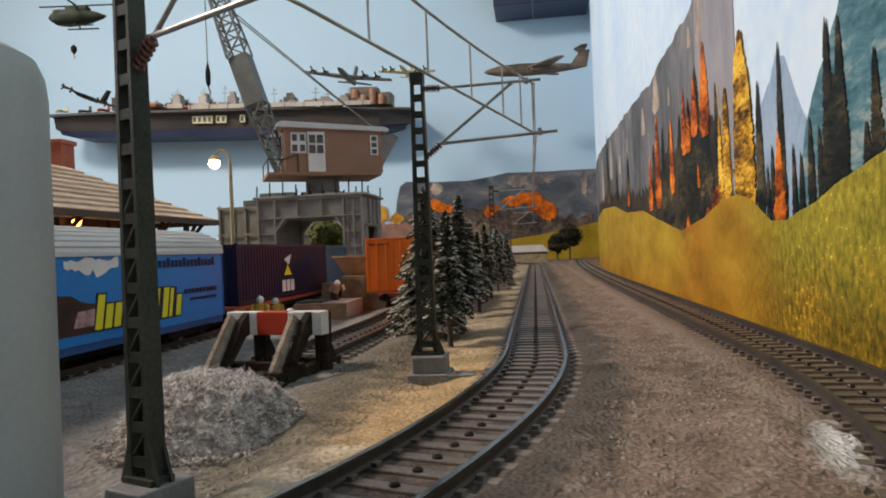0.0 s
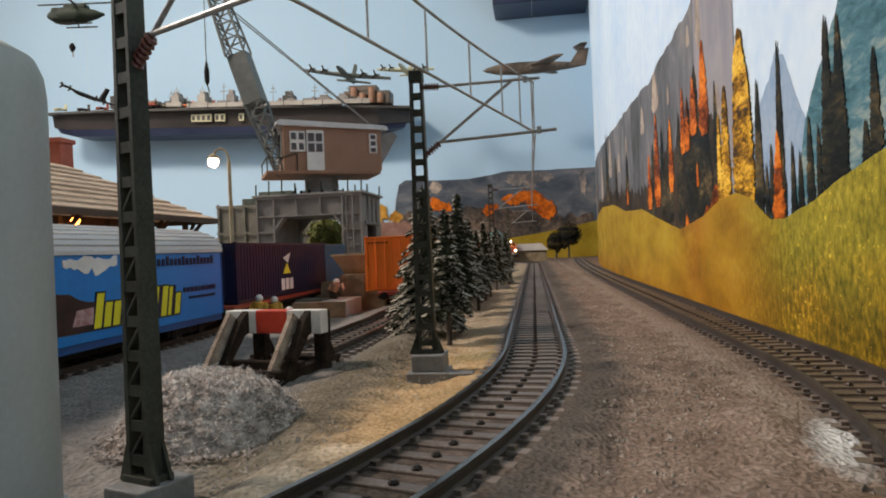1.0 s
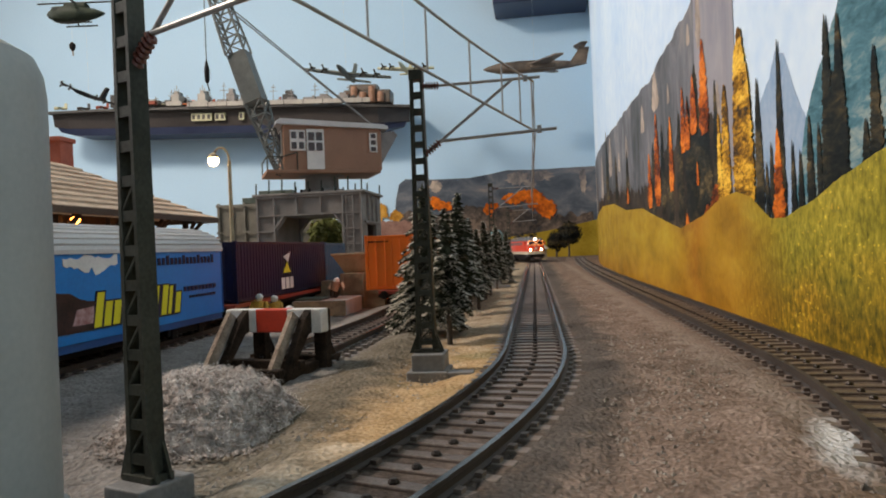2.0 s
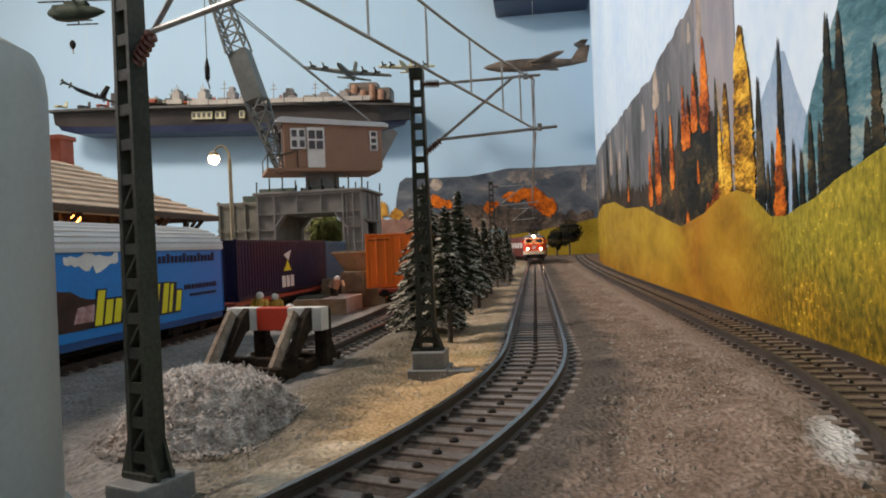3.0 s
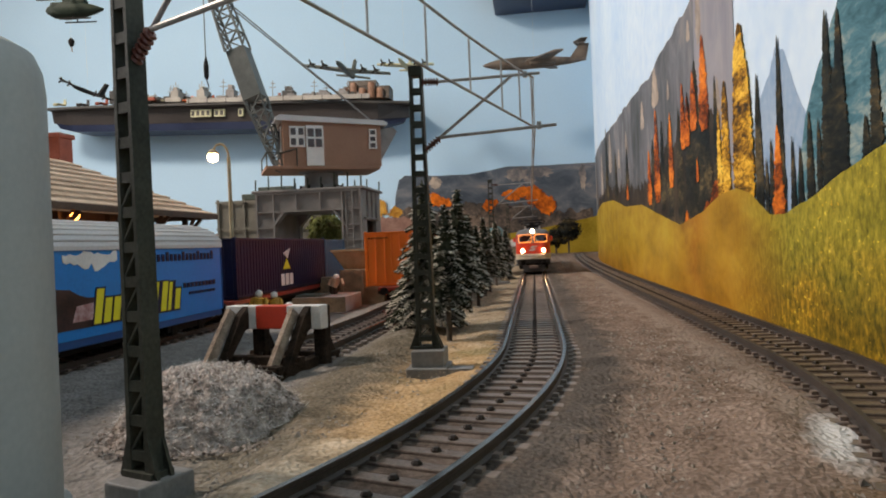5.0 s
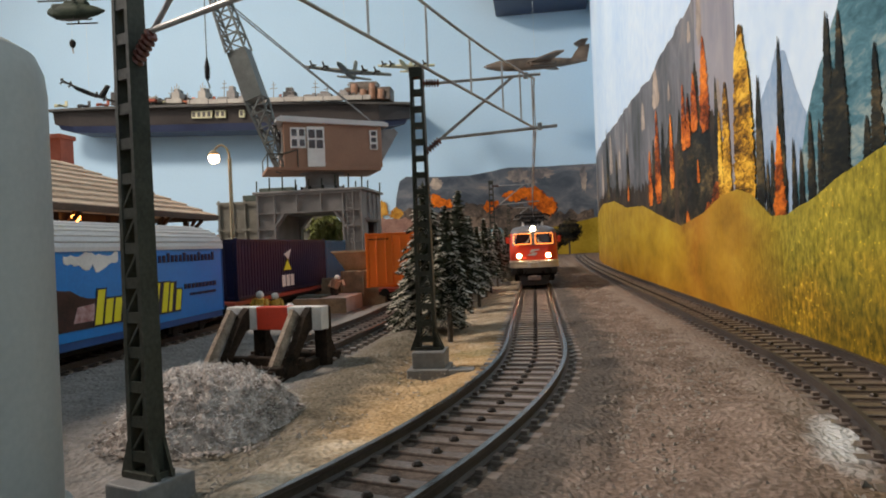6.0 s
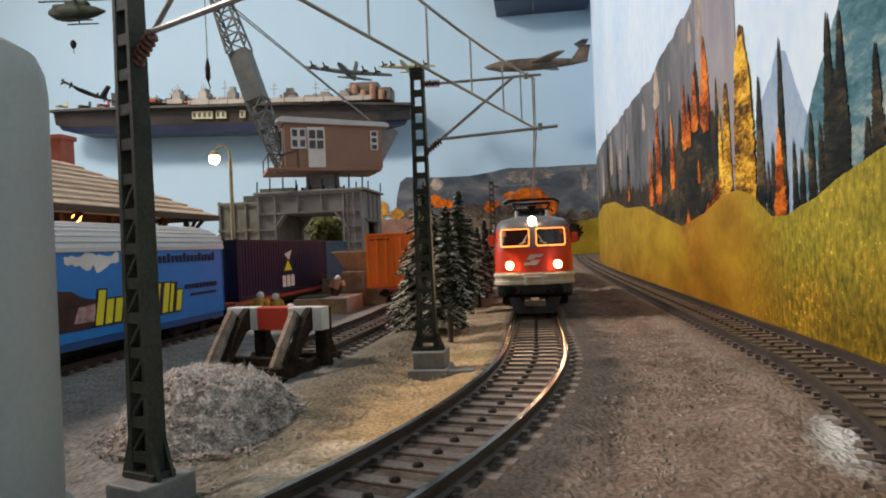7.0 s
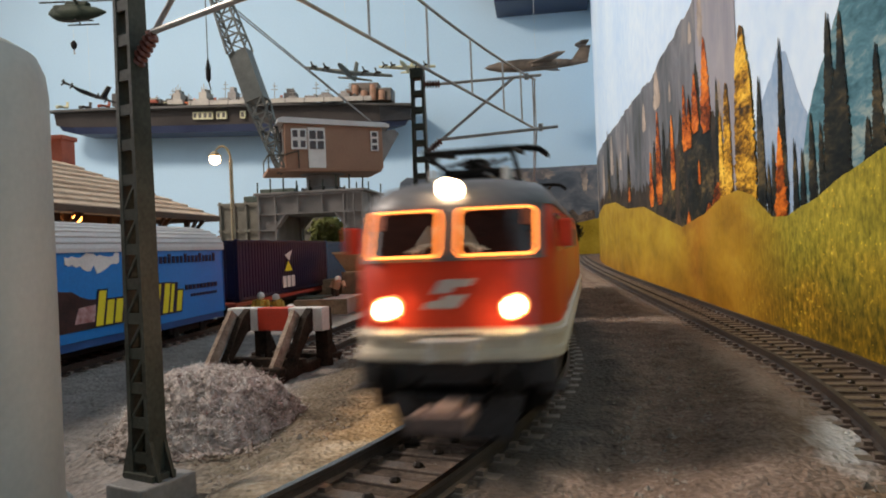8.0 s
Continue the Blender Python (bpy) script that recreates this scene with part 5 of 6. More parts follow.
def build_heap():
    rng = random.Random(5)
    verts, faces = [], []
    n, rings = 120, 48
    lobe = lambda a: 1 + .14 * math.cos(a + .25) + .13 * noise.noise((math.cos(a) * 1.5, math.sin(a) * 1.5, 2))
    for j in range(rings + 1):
        f = j / rings
        for i in range(n):
            a = 2 * math.pi * i / n
            x, y = math.cos(a) * .0205 * f * lobe(a), math.sin(a) * .0195 * f * lobe(a)
            rough = .0021 * noise.noise((x * 230, y * 230, 1)) + .0021 * noise.noise((x * 620, y * 620, 3)) + .0011 * noise.noise((x * 1500, y * 1500, 5)) - .0018 * max(0, noise.noise((x * 420, y * 420, 11)))
            verts.append((x, y, heap_height(f) + rough * (1 - f * .4) - .0022 - .0012 * f ** 6))
    faces = [(j * n + i, j * n + (i + 1) % n, (j + 1) * n + (i + 1) % n, (j + 1) * n + i) for j in range(rings) for i in range(n)]
    heap = thing("gravel_heap", "rounded heap of whitish fibrous gravel", "gravel heap", (-.0690, .1305, -.0005), kind="stuff")
    raw("mound", verts, faces, M_HEAP, heap, smooth=True)
    v2, f2 = [], []
    for _ in range(2000):
        a, f = rng.uniform(0, 6.28), rng.random() ** .7 * .92
        p = Vector((math.cos(a) * .0205 * f * lobe(a), math.sin(a) * .0195 * f * lobe(a), heap_height(f) - .0014 + rng.uniform(-.0009, .0002)))
        if f > 1:
            p.z = .0004
        d = Vector((rng.uniform(-1, 1), rng.uniform(-1, 1), rng.uniform(-.5, .5))).normalized()
        side = d.cross(Vector((rng.uniform(-1, 1), rng.uniform(-1, 1), 1))).normalized()
        long, w = rng.uniform(.0005, .0024), rng.uniform(.000015, .000035)
        bow = side.cross(d) * long * rng.uniform(-.5, .5)
        k = len(v2)
        for u in (-1, 0, 1):
            q = p + d * long * u + bow * (1 - u * u)
            v2 += [q - side * w, q + side * w]
        f2 += [(k, k + 1, k + 3, k + 2), (k + 2, k + 3, k + 5, k + 4)]
    tagged(raw("fibre", v2, f2, M_FIBRE, heap), kind="stuff")
    v3, f3 = [], []
    for _ in range(4200):
        a, f = rng.uniform(0, 6.28), min(1.3, rng.random() ** .5 * 1.0 + .06 * abs(rng.gauss(0, 1)))
        p = Vector((math.cos(a) * .0205 * f * lobe(a), math.sin(a) * .0195 * f * lobe(a), heap_height(min(f, 1)) - .0020 + rng.uniform(-.0008, .0003)))
        if f > .97:
            p.z = .0002
        r, k = rng.uniform(.0002, .0006), len(v3)
        for d in ((1, 0, 0), (-1, 0, 0), (0, 1, 0), (0, -1, 0), (0, 0, .8), (0, 0, -.8)):
            v3.append(p + Vector(d) * r * rng.uniform(.6, 1.2) + Vector((rng.uniform(-.3, .3), rng.uniform(-.3, .3), 0)) * r)
        f3 += [(k + i, k + j, k + m) for i in (0, 1) for j in (2, 3) for m in (4, 5)]
    tagged(raw("pebble", v3, f3, M_PEBBLE, heap), kind="stuff")


def build_buffer_stop():
    s = thing("buffer_stop", "weathered timber buffer stop with a red and white beam", "buffer stop", (-.0768, .1905, .0006), -12)
    s.scale = (1.08, 1.08, .97)
    for x0, x1, m in ((-.0150, -.0052, M_WHITE), (-.0052, .0046, flat("signal_red", (.60, .055, .022), .5)), (.0046, .0150, M_WHITE)):
        part("beam", boxes((x0, x1, -.0005, .0035, .0115, .0185), b=.0003), m, s, "painted red and white buffer beam" if m is not M_WHITE else "white painted beam end")
    for x in (-.0098, .0098):
        # pale brace colour holds dust and light; the dark plank paints its shaded side
        bm = bmesh.new()
        bar(bm, (x - .0010, -.0034, .0172), (x - .0010, -.0150, .0016), .0034, .0012, (1, 0, 0))
        part("slanted_brace", bm, M_DUSTWOOD, s, "brown slanted brace, dust and light in its pale colour")
        bm = bmesh.new()
        plate(bm, ((-.0140, .0005), (-.0040, .0160), (-.0008, .0184), (-.0008, .0118), (-.0026, .0112), (-.0122, .0004)), .0020, Matrix.Translation((x + .0026, 0, 0)) @ pose(0, 0, 0, 0, 0, 90))
        part("shaded_side_plank", bm, M_OLDWOOD, s, "near-black plank standing for the brace's shaded side")
        part("upright_post", boxes((x + .0004, x + .0042, .0036, .0066, -.001, .0180), b=.0003), M_OLDWOOD, s)
        bm = bmesh.new()
        bar(bm, (x, .0060, .0150), (x, .0140, .0010), .0026, .0020, (1, 0, 0))
        part("rear_brace", bm, M_OLDWOOD, s)
        part("ground_beam", boxes((x - .0018, x + .0018, -.0185, .016, -.001, .0028), b=.0003), M_OLDWOOD, s)
    for y, z in ((-.0160, .0020), (-.0060, .0028), (.0075, .0020)):
        part("cross_tie", boxes((-.0125, .0125, y - .0014, y + .0014, z - .001, z + .0016), b=.0003), M_OLDWOOD, s)


def conifer_mesh(seed, tall, wide):
    """Whorls of drooping boughs, each a ridge with needle tufts on both sides, flocked pale at the tips, round a dark core."""
    rng = random.Random(seed)
    v, f, slot = [], [], []
    low = tall * (.31 if wide < .012 else .12)

    def quad(a, b, c, d, m):
        k = len(v)
        v.extend((a, b, c, d))
        f.append((k, k + 1, k + 2, k + 3))
        slot.append(m)

    spread = lambda g: wide * (1 - g) ** .88 + .0005
    # dark inner twigs, so that the crown is dense
    n = 9
    for i in range(26):
        for k in range(n):
            g = i / 26
            a0, a1 = 2 * math.pi * (k + rng.random() * .5) / n, 2 * math.pi * (k + 1.2) / n
            r0, r1 = spread(g) * rng.uniform(.35, .62), spread(min(1, g + .06)) * rng.uniform(.3, .5)
            z0, z1 = low + (tall - low) * g, low + (tall - low) * min(1, g + .055)
            quad(Vector((r0 * math.cos(a0), r0 * math.sin(a0), z0)), Vector((r0 * math.cos(a1), r0 * math.sin(a1), z0)), Vector((r1 * math.cos(a1), r1 * math.sin(a1), z1)), Vector((r1 * math.cos(a0), r1 * math.sin(a0), z1)), 0)
    z = low
    while z < tall * .99:
        g = (z - low) / (tall - low)
        reach = spread(g)
        for _ in range(int(5 + 15 * (1 - g))):
            a = rng.uniform(0, 6.283)
            r = reach * rng.uniform(.72, 1.12)
            d = Vector((math.cos(a), math.sin(a), 0))
            s = Vector((-d.y, d.x, 0))
            frost = rng.random()
            n = max(4, int(r / .0008))
            droop = rng.uniform(.30, .55)
            for i in range(n):
                t = (i + .6) / n
                if t < .28 and r > .004:
                    continue
                c = d * r * t + Vector((0, 0, z - droop * r * t * t + .10 * r * t + rng.uniform(-.0003, .0003)))
                pale = 1 if t > .45 and frost + .5 * rng.random() > .52 else 0
                for side in (-1, 1):
                    ln = (.0010 + .0015 * (1 - t) * min(1, r / .008)) * rng.uniform(.7, 1.25)
                    tip = c + s * side * ln + d * ln * rng.uniform(.4, .9) + Vector((0, 0, -ln * rng.uniform(.25, .6)))
                    wv = d * .00055
                    quad(c - wv, c + wv, tip + wv * .55, tip - wv * .5, pale)
                    low_tip = c + s * side * ln * .5 + Vector((0, 0, -.0011 * rng.uniform(.6, 1.2)))
                    quad(c - wv, c + wv, low_tip + wv * .4, low_tip - wv * .4, 0)
        z += .0017 * rng.uniform(.75, 1.2)
    me = bpy.data.meshes.new("crown")
    me.from_pydata(v, [], f)
    me.materials.append(M_NEEDLE)
    me.materials.append(M_FLOCK)
    me.polygons.foreach_set("material_index", slot)
    return me


def plant_trees():
    kinds = [(conifer_mesh(1, .060, .0165), .060), (conifer_mesh(2, .048, .0082), .048), (conifer_mesh(3, .056, .0098), .056)]
    sites = ((-.0425, .262, 0, 1.0), (-.0304, .234, 1, 1.01), (-.0300, .2710, 2, 1.01), (-.0320, .331, 1, 1.02), (-.0310, .366, 1, .92), (-.0310, .420, 2, .9), (-.0310, .466, 1, .95), (-.0300, .53, 2, .9),
             (-.0300, .595, 0, .8), (-.0350, .66, 2, .9), (-.0300, .73, 1, 1.0), (-.0330, .80, 2, .95))
    for i, (x, y, k, size) in enumerate(sites):
        me, tall = kinds[k]
        t = thing("spruce_tree", "dark frosted model spruce with a thin trunk" if k else "broad dark frosted model spruce beside the siding", "tree", (x, y, 0), i * 73, "row of spruces")
        t.scale = (size,) * 3
        bm = bmesh.new()
        rod(bm, (0, 0, -.002), (0, 0, tall * .95), .0011, .0002)
        part("trunk", bm, M_TRUNK, t)
        crown = new("crown", me)
        crown.parent = t


build_tube()
build_heap()
build_buffer_stop()
catenary()
loco, loco_wheels = build_loco()
coach, coach_wheels = build_following()
build_yard_train()
plant_trees()


# ---- the yard beyond ----
def truss(bm, a, b, w0, w1, n, r, up):
    """A lattice girder of four chords from a to b."""
    a, b = Vector(a), Vector(b)
    z = (b - a).normalized()
    x = Vector(up).cross(z).normalized()
    y = z.cross(x)
    corner = lambda f, i, j: a.lerp(b, f) + (x * i + y * j) * ((w0 + (w1 - w0) * f) / 2)
    for i, j in ((-1, -1), (1, -1), (1, 1), (-1, 1)):
        bar(bm, corner(0, i, j), corner(1, i, j), r, r)
    for k in range(n):
        f, g = k / n, (k + 1) / n
        for (i, j), (p, q) in (((-1, -1), (1, -1)), ((1, -1), (1, 1)), ((1, 1), (-1, 1)), ((-1, 1), (-1, -1))):
            bar(bm, corner(f, i, j), corner(g, p, q), r * .7, r * .7)
            bar(bm, corner(g, i, j), corner(g, p, q), r * .7, r * .7)
    return bm


def build_crane():
    c = thing("harbour_crane", "grey portal crane with brown cabin and lattice jib", "crane", (-.203, .635, 0))
    g = M_GREYPLASTIC
    for sy in (-1, 1):
        y0, y1 = sorted((sy * .030, sy * .036))
        bm = bmesh.new()
        plate(bm, ((-.050, 0), (-.034, 0), (-.032, .058), (-.022, .070), (.022, .070), (.032, .058), (.034, 0), (.050, 0), (.050, .088), (-.050, .088)), y1 - y0, Matrix.Translation((0, y0, 0)))
        part("portal_frame", bm, g, c, "grey riveted portal frame")
        out = y0 if sy < 0 else y1
        for x in (-.0490, -.0330, -.0115, .0115, .0320, .0490):
            part("portal_rib", boxes([x - .0008, x + .0008] + sorted((out, out + sy * .0022)) + [.0705 if abs(x) < .03 else .002, .0872]), g, c)
        for z in (.0705, .0560, .0420, .0872):
            for x0, x1 in ((-.05, -.033), (.033, .05)) if z < .06 else ((-.05, .05),):
                part("portal_rib", boxes([x0, x1] + sorted((out, out + sy * .0024)) + [z - .0008, z + .0008]), g, c)
        for sx in (-1, 1):
            bm = bmesh.new()
            bar(bm, (sx * .0345, out + sy * .0010, .0560), (sx * .0225, out + sy * .0010, .0712), .0022, .0016)
            part("arch_brace", bm, g, c)
    for sx in (-1, 1):
        part("side_frame", boxes(sorted((sx * .046, sx * .050)) + [-.030, .030, .060, .088], sorted((sx * .046, sx * .050)) + [-.030, -.018, 0, .060], sorted((sx * .046, sx * .050)) + [.018, .030, 0, .060], b=.0004), g, c)
        part("tunnel_wall", boxes(sorted((sx * .0335, sx * .0352)) + [-.030, .030, 0, .0700]), g, c)
        for y in (-.017, 0, .017):
            part("portal_rib", boxes(sorted((sx * .050, sx * .0518)) + [y - .0008, y + .0008, .062, .0872]), g, c)
        part("portal_rib", boxes(sorted((sx * .050, sx * .0520)) + [-.030, .030, .0610, .0626]), g, c)
    part("tunnel_ceiling", boxes((-.0350, .0350, -.030, .030, .0702, .0730)), g, c)
    part("deck", boxes((-.053, .053, -.0390, .0390, .0882, .0905), b=.0004), g, c)
    bm = bmesh.new()
    for z in np.arange(.004, .088, .004):
        rod(bm, (.036, -.0385, z), (.042, -.0385, z), .0003, n=5)
    for x in (.036, .042):
        rod(bm, (x, -.0385, 0), (x, -.0385, .090), .0004, n=5)
    part("ladder", bm, g, c)
    for x in np.linspace(-.050, .050, 9):
        for y in (-.036, .036):
            bm = bmesh.new()
            rod(bm, (x, y, .090), (x + .0004, y, .1005 + .003 * (int(x * 1000) % 2)), .0007, n=6)
            part("railing_post", bm, M_DARKGREEN, c)
    part("turntable", spin(bmesh.new(), ((.020, .090), (.020, .095), (.016, .096), (.016, .107), (.022, .1085)), (0.002, 0, 0), 28), g, c, "", True)
    for k in range(10):
        a = k * .628
        part("roller", rods((((.002 + .0205 * math.cos(a), .0205 * math.sin(a), .0905), (.002 + .0205 * math.cos(a), .0205 * math.sin(a), .0955)),), .0014), M_BLACK, c)
    m = Matrix.Translation((.004, 0, 0)) @ pose(0, 0, 0, 0, 0, 27)
    cab = part("cabin", box(bmesh.new(), -.040, .052, -.026, .026, .1115, .1540, .0006, m), M_BROWN, c, "brown boarded crane cabin")
    part("cabin_floor", box(bmesh.new(), -.056, .050, -.028, .028, .1085, .1117, .0005, m), M_BROWN, c)
    bm = bmesh.new()
    ridge = [(-.046, .1530), (.058, .1500), (.058, .1526), (.054, .1545), (-.042, .1580), (-.046, .1560)]
    plate(bm, ridge, .060, m @ Matrix.Translation((0, -.030, 0)))
    part("cabin_roof", bm, M_WAGROOF, c, "pale curved cabin roof")
    for x0, x1, z0, z1, nx, nz in ((-.034, -.020, .1290, .1480, 2, 2), (.040, .0475, .1280, .1465, 1, 3)):
        fr = part("window", box(bmesh.new(), x0, x1, -.0275, -.0262, z0, z1, .0002, m), M_WHITE, cab, "white framed cabin window")
        for i in range(nx):
            for j in range(nz):
                w, h = (x1 - x0) / nx, (z1 - z0) / nz
                part("pane", box(bmesh.new(), x0 + i * w + w * .18, x0 + (i + 1) * w - w * .18, -.0279, -.0272, z0 + j * h + h * .18, z0 + (j + 1) * h - h * .18, 0, m), M_GLASS, fr)
    door = part("door", box(bmesh.new(), -.019, -.003, -.0278, -.0262, .1119, .1490, .0003, m), M_WHITE, cab, "white cabin door with panes")
    for i in range(2):
        for j in range(2):
            part("pane", box(bmesh.new(), -.0175 + i * .0072, -.0118 + i * .0072, -.0284, -.0276, .1290 + j * .0095, .1365 + j * .0095, 0, m), M_GLASS, door)
    fr = part("window", box(bmesh.new(), -.0415, -.0402, -.020, .020, .1250, .1490, .0002, m), M_WHITE, cab)
    for j in range(4):
        part("pane", box(bmesh.new(), -.0420, -.0414, -.018 + j * .0095, -.0105 + j * .0095, .1280, .1470, 0, m), M_GLASS, fr)
    bm = bmesh.new()
    m2 = m @ Matrix.Translation((0, 0, .0055))
    for p, q in (((-.055, -.027, .106), (-.055, -.027, .118)), ((-.055, .027, .106), (-.055, .027, .118)), ((-.055, -.027, .118), (-.055, .027, .118)), ((-.055, -.027, .118), (-.040, -.027, .118)), ((-.028, -.028, .106), (-.028, -.028, .122)), ((-.028, -.028, .122), (-.041, -.028, .118))):
        rod(bm, m2 @ Vector(p), m2 @ Vector(q), .0006, n=6)
    part("balcony_rail", bm, M_MAST, c)
    part("counterweight", plate(bmesh.new(), ((.052, .116), (.070, .146), (.066, .150), (.052, .148)), .040, m @ Matrix.Translation((0, -.020, 0))), M_GREYPLASTIC, c)
    foot, head = Vector((-.0245, -.035, .1085)), Vector((-.0985, -.035, .335))
    mid0, mid1 = foot.lerp(head, .30), foot.lerp(head, .50)
    bm = truss(bmesh.new(), foot, mid0, .007, .017, 5, .0017, (0, 1, 0))
    jib = part("jib", bm, M_BOOM, c, "grey lattice jib")
    bm = bmesh.new()
    bar(bm, mid0, mid1, .018, .016, (0, 1, 0))
    part("jib_box", bm, M_BOOM, jib)
    part("jib_top", truss(bmesh.new(), mid1, head, .018, .010, 8, .0017, (0, 1, 0)), M_BOOM, jib)
    tail = m @ Vector((.062, -.004, .148))
    part("stay_cable", rods(((foot.lerp(head, .72), tail), (foot.lerp(head, .74) + Vector((0, .006, 0)), tail + Vector((0, .010, 0)))), .0006, 6), M_GREYPLASTIC, c)
    p = Vector((-.0935, -.035, 0))
    part("hoist_cable", rods(((p + Vector((0, 0, .32)), p + Vector((0, 0, .218))),), .0004, 6), M_BLACK, c)
    bm = bmesh.new()
    spin(bm, ((.0008, .197), (.0022, .200), (.0024, .210), (.0012, .216), (.0006, .219)), p, 14)
    rod(bm, p + Vector((0, 0, .197)), p + Vector((.002, 0, .190)), .0006)
    part("hook_block", bm, M_BLACK, c, "black hook block")


def build_station():
    s = thing("goods_shed", "goods shed with tan board hip roof and dark timber posts", "building", (-.244, .20, 0))
    L, W, e, r = .190, .054, .0575, .0865
    rows = 9
    for k in range(rows):
        f, g = k / rows, (k + 1.12) / rows
        for side in (1, -1):
            z0, z1 = e + (r - e) * f, e + (r - e) * g
            y0, y1 = L - .062 * f, L - .062 * min(1, g)
            t = .0012
            vs = [(side * W * (1 - f), -L, z0 + t), (side * W * (1 - f), y0, z0 + t), (side * W * (1 - min(1, g)), y1, z1), (side * W * (1 - min(1, g)), -L, z1)]
            vs += [(x, y, z - .0012) for x, y, z in vs]
            bm = bmesh.new()
            q = [bm.verts.new(p) for p in vs]
            for ids in ((0, 1, 2, 3), (7, 6, 5, 4), (0, 4, 5, 1), (1, 5, 6, 2), (2, 6, 7, 3), (3, 7, 4, 0)):
                bm.faces.new([q[i] for i in ids])
            part("roof_board", bm, M_ROOFTILE, s)
    bm = bmesh.new()
    q = [bm.verts.new(p) for p in ((W, L, e), (-W, L, e), (0, L - .062, r))]
    bm.faces.new(q)
    bmesh.ops.solidify(bm, geom=bm.faces[:], thickness=.0012)
    part("hip_roof", bm, M_ROOFTILE, s)
    part("eaves_board", boxes((W - .0012, W + .0008, -L, L, e - .0022, e + .0006), (-W, W, L - .0012, L + .0008, e - .0022, e + .0006)), M_WOOD, s)
    part("wall", boxes((-.036, .026, -L + .01, .135, 0, e), b=.0005), M_WOOD, s, "dark boarded shed wall")
    for y in np.arange(-.15, .19, .036):
        bm = boxes((.040, .0425, y, y + .0025, 0, e - .002))
        bar(bm, (.041, y + .001, .044), (.041, y + .013, .0565), .0016, .0016)
        bar(bm, (.041, y + .001, .044), (.052, y + .001, .0555), .0016, .0016)
        part("post", bm, M_WOOD, s)
    for y in (-.03, .005, .030, .075, .12):
        bm = bmesh.new()
        spin(bm, ((.0002, .0552), (.0020, .0542), (.0016, .0524), (.0002, .0514)), (.044, y, 0), 10)
        part("bulb", bm, M_WARM, s, "warm lit lamp under the eaves")
    ch = part("chimney", boxes((-.020, -.010, .139, .150, .066, .1030), b=.0004), M_BRICK, s, "red brown chimney")
    part("chimney_cap", boxes((-.021, -.009, .138, .151, .1015, .1040), b=.0003), M_BRICK, ch)


def build_street_lamp():
    s = thing("street_lamp", "lit street lamp on a curved pale pole", "lamp", (-.1855, .400, 0))
    bm = bmesh.new()
    rod(bm, (0, 0, 0), (0, 0, .094), .0014, .0011, 12)
    part("pole", bm, M_TUB, s)
    bm = bmesh.new()
    pts = [(-.0055 + .0055 * math.cos(a), 0, .094 + .0085 * math.sin(a)) for a in np.linspace(0, 2.6, 9)]
    for p, q in zip(pts, pts[1:]):
        rod(bm, p, q, .0007)
    part("arm", bm, M_TUB, s)
    part("shade", spin(bmesh.new(), ((.0034, .0966), (.0026, .0984), (.0008, .0996)), (-.0103, 0, 0), 16), M_TUB, s)
    part("bulb", spin(bmesh.new(), ((.0006, .0912), (.0026, .0922), (.0034, .0944), (.0030, .0962)), (-.0103, 0, 0), 16), M_BULB, s, "glowing warm bulb")


def figure(bm, x, y, z, lean=0.0, tall=.020):
    """A tiny plain standing figure."""
    rod(bm, (x - .0012, y, z), (x - .0010, y, z + tall * .45), .0012, n=8)
    rod(bm, (x + .0012, y, z), (x + .0010, y, z + tall * .45), .0012, n=8)
    rod(bm, (x, y, z + tall * .42), (x + lean, y, z + tall * .82), .0024, .0028, 10)
    rod(bm, (x + lean - .003, y, z + tall * .8), (x + lean - .0042, y - .002, z + tall * .5), .0009, n=6)
    rod(bm, (x + lean + .003, y, z + tall * .8), (x + lean + .0045, y - .002, z + tall * .52), .0009, n=6)
    bmesh.ops.create_uvsphere(bm, u_segments=10, v_segments=8, radius=.0018, matrix=Matrix.Translation((x + lean, y, z + tall * .93)))
    return bm


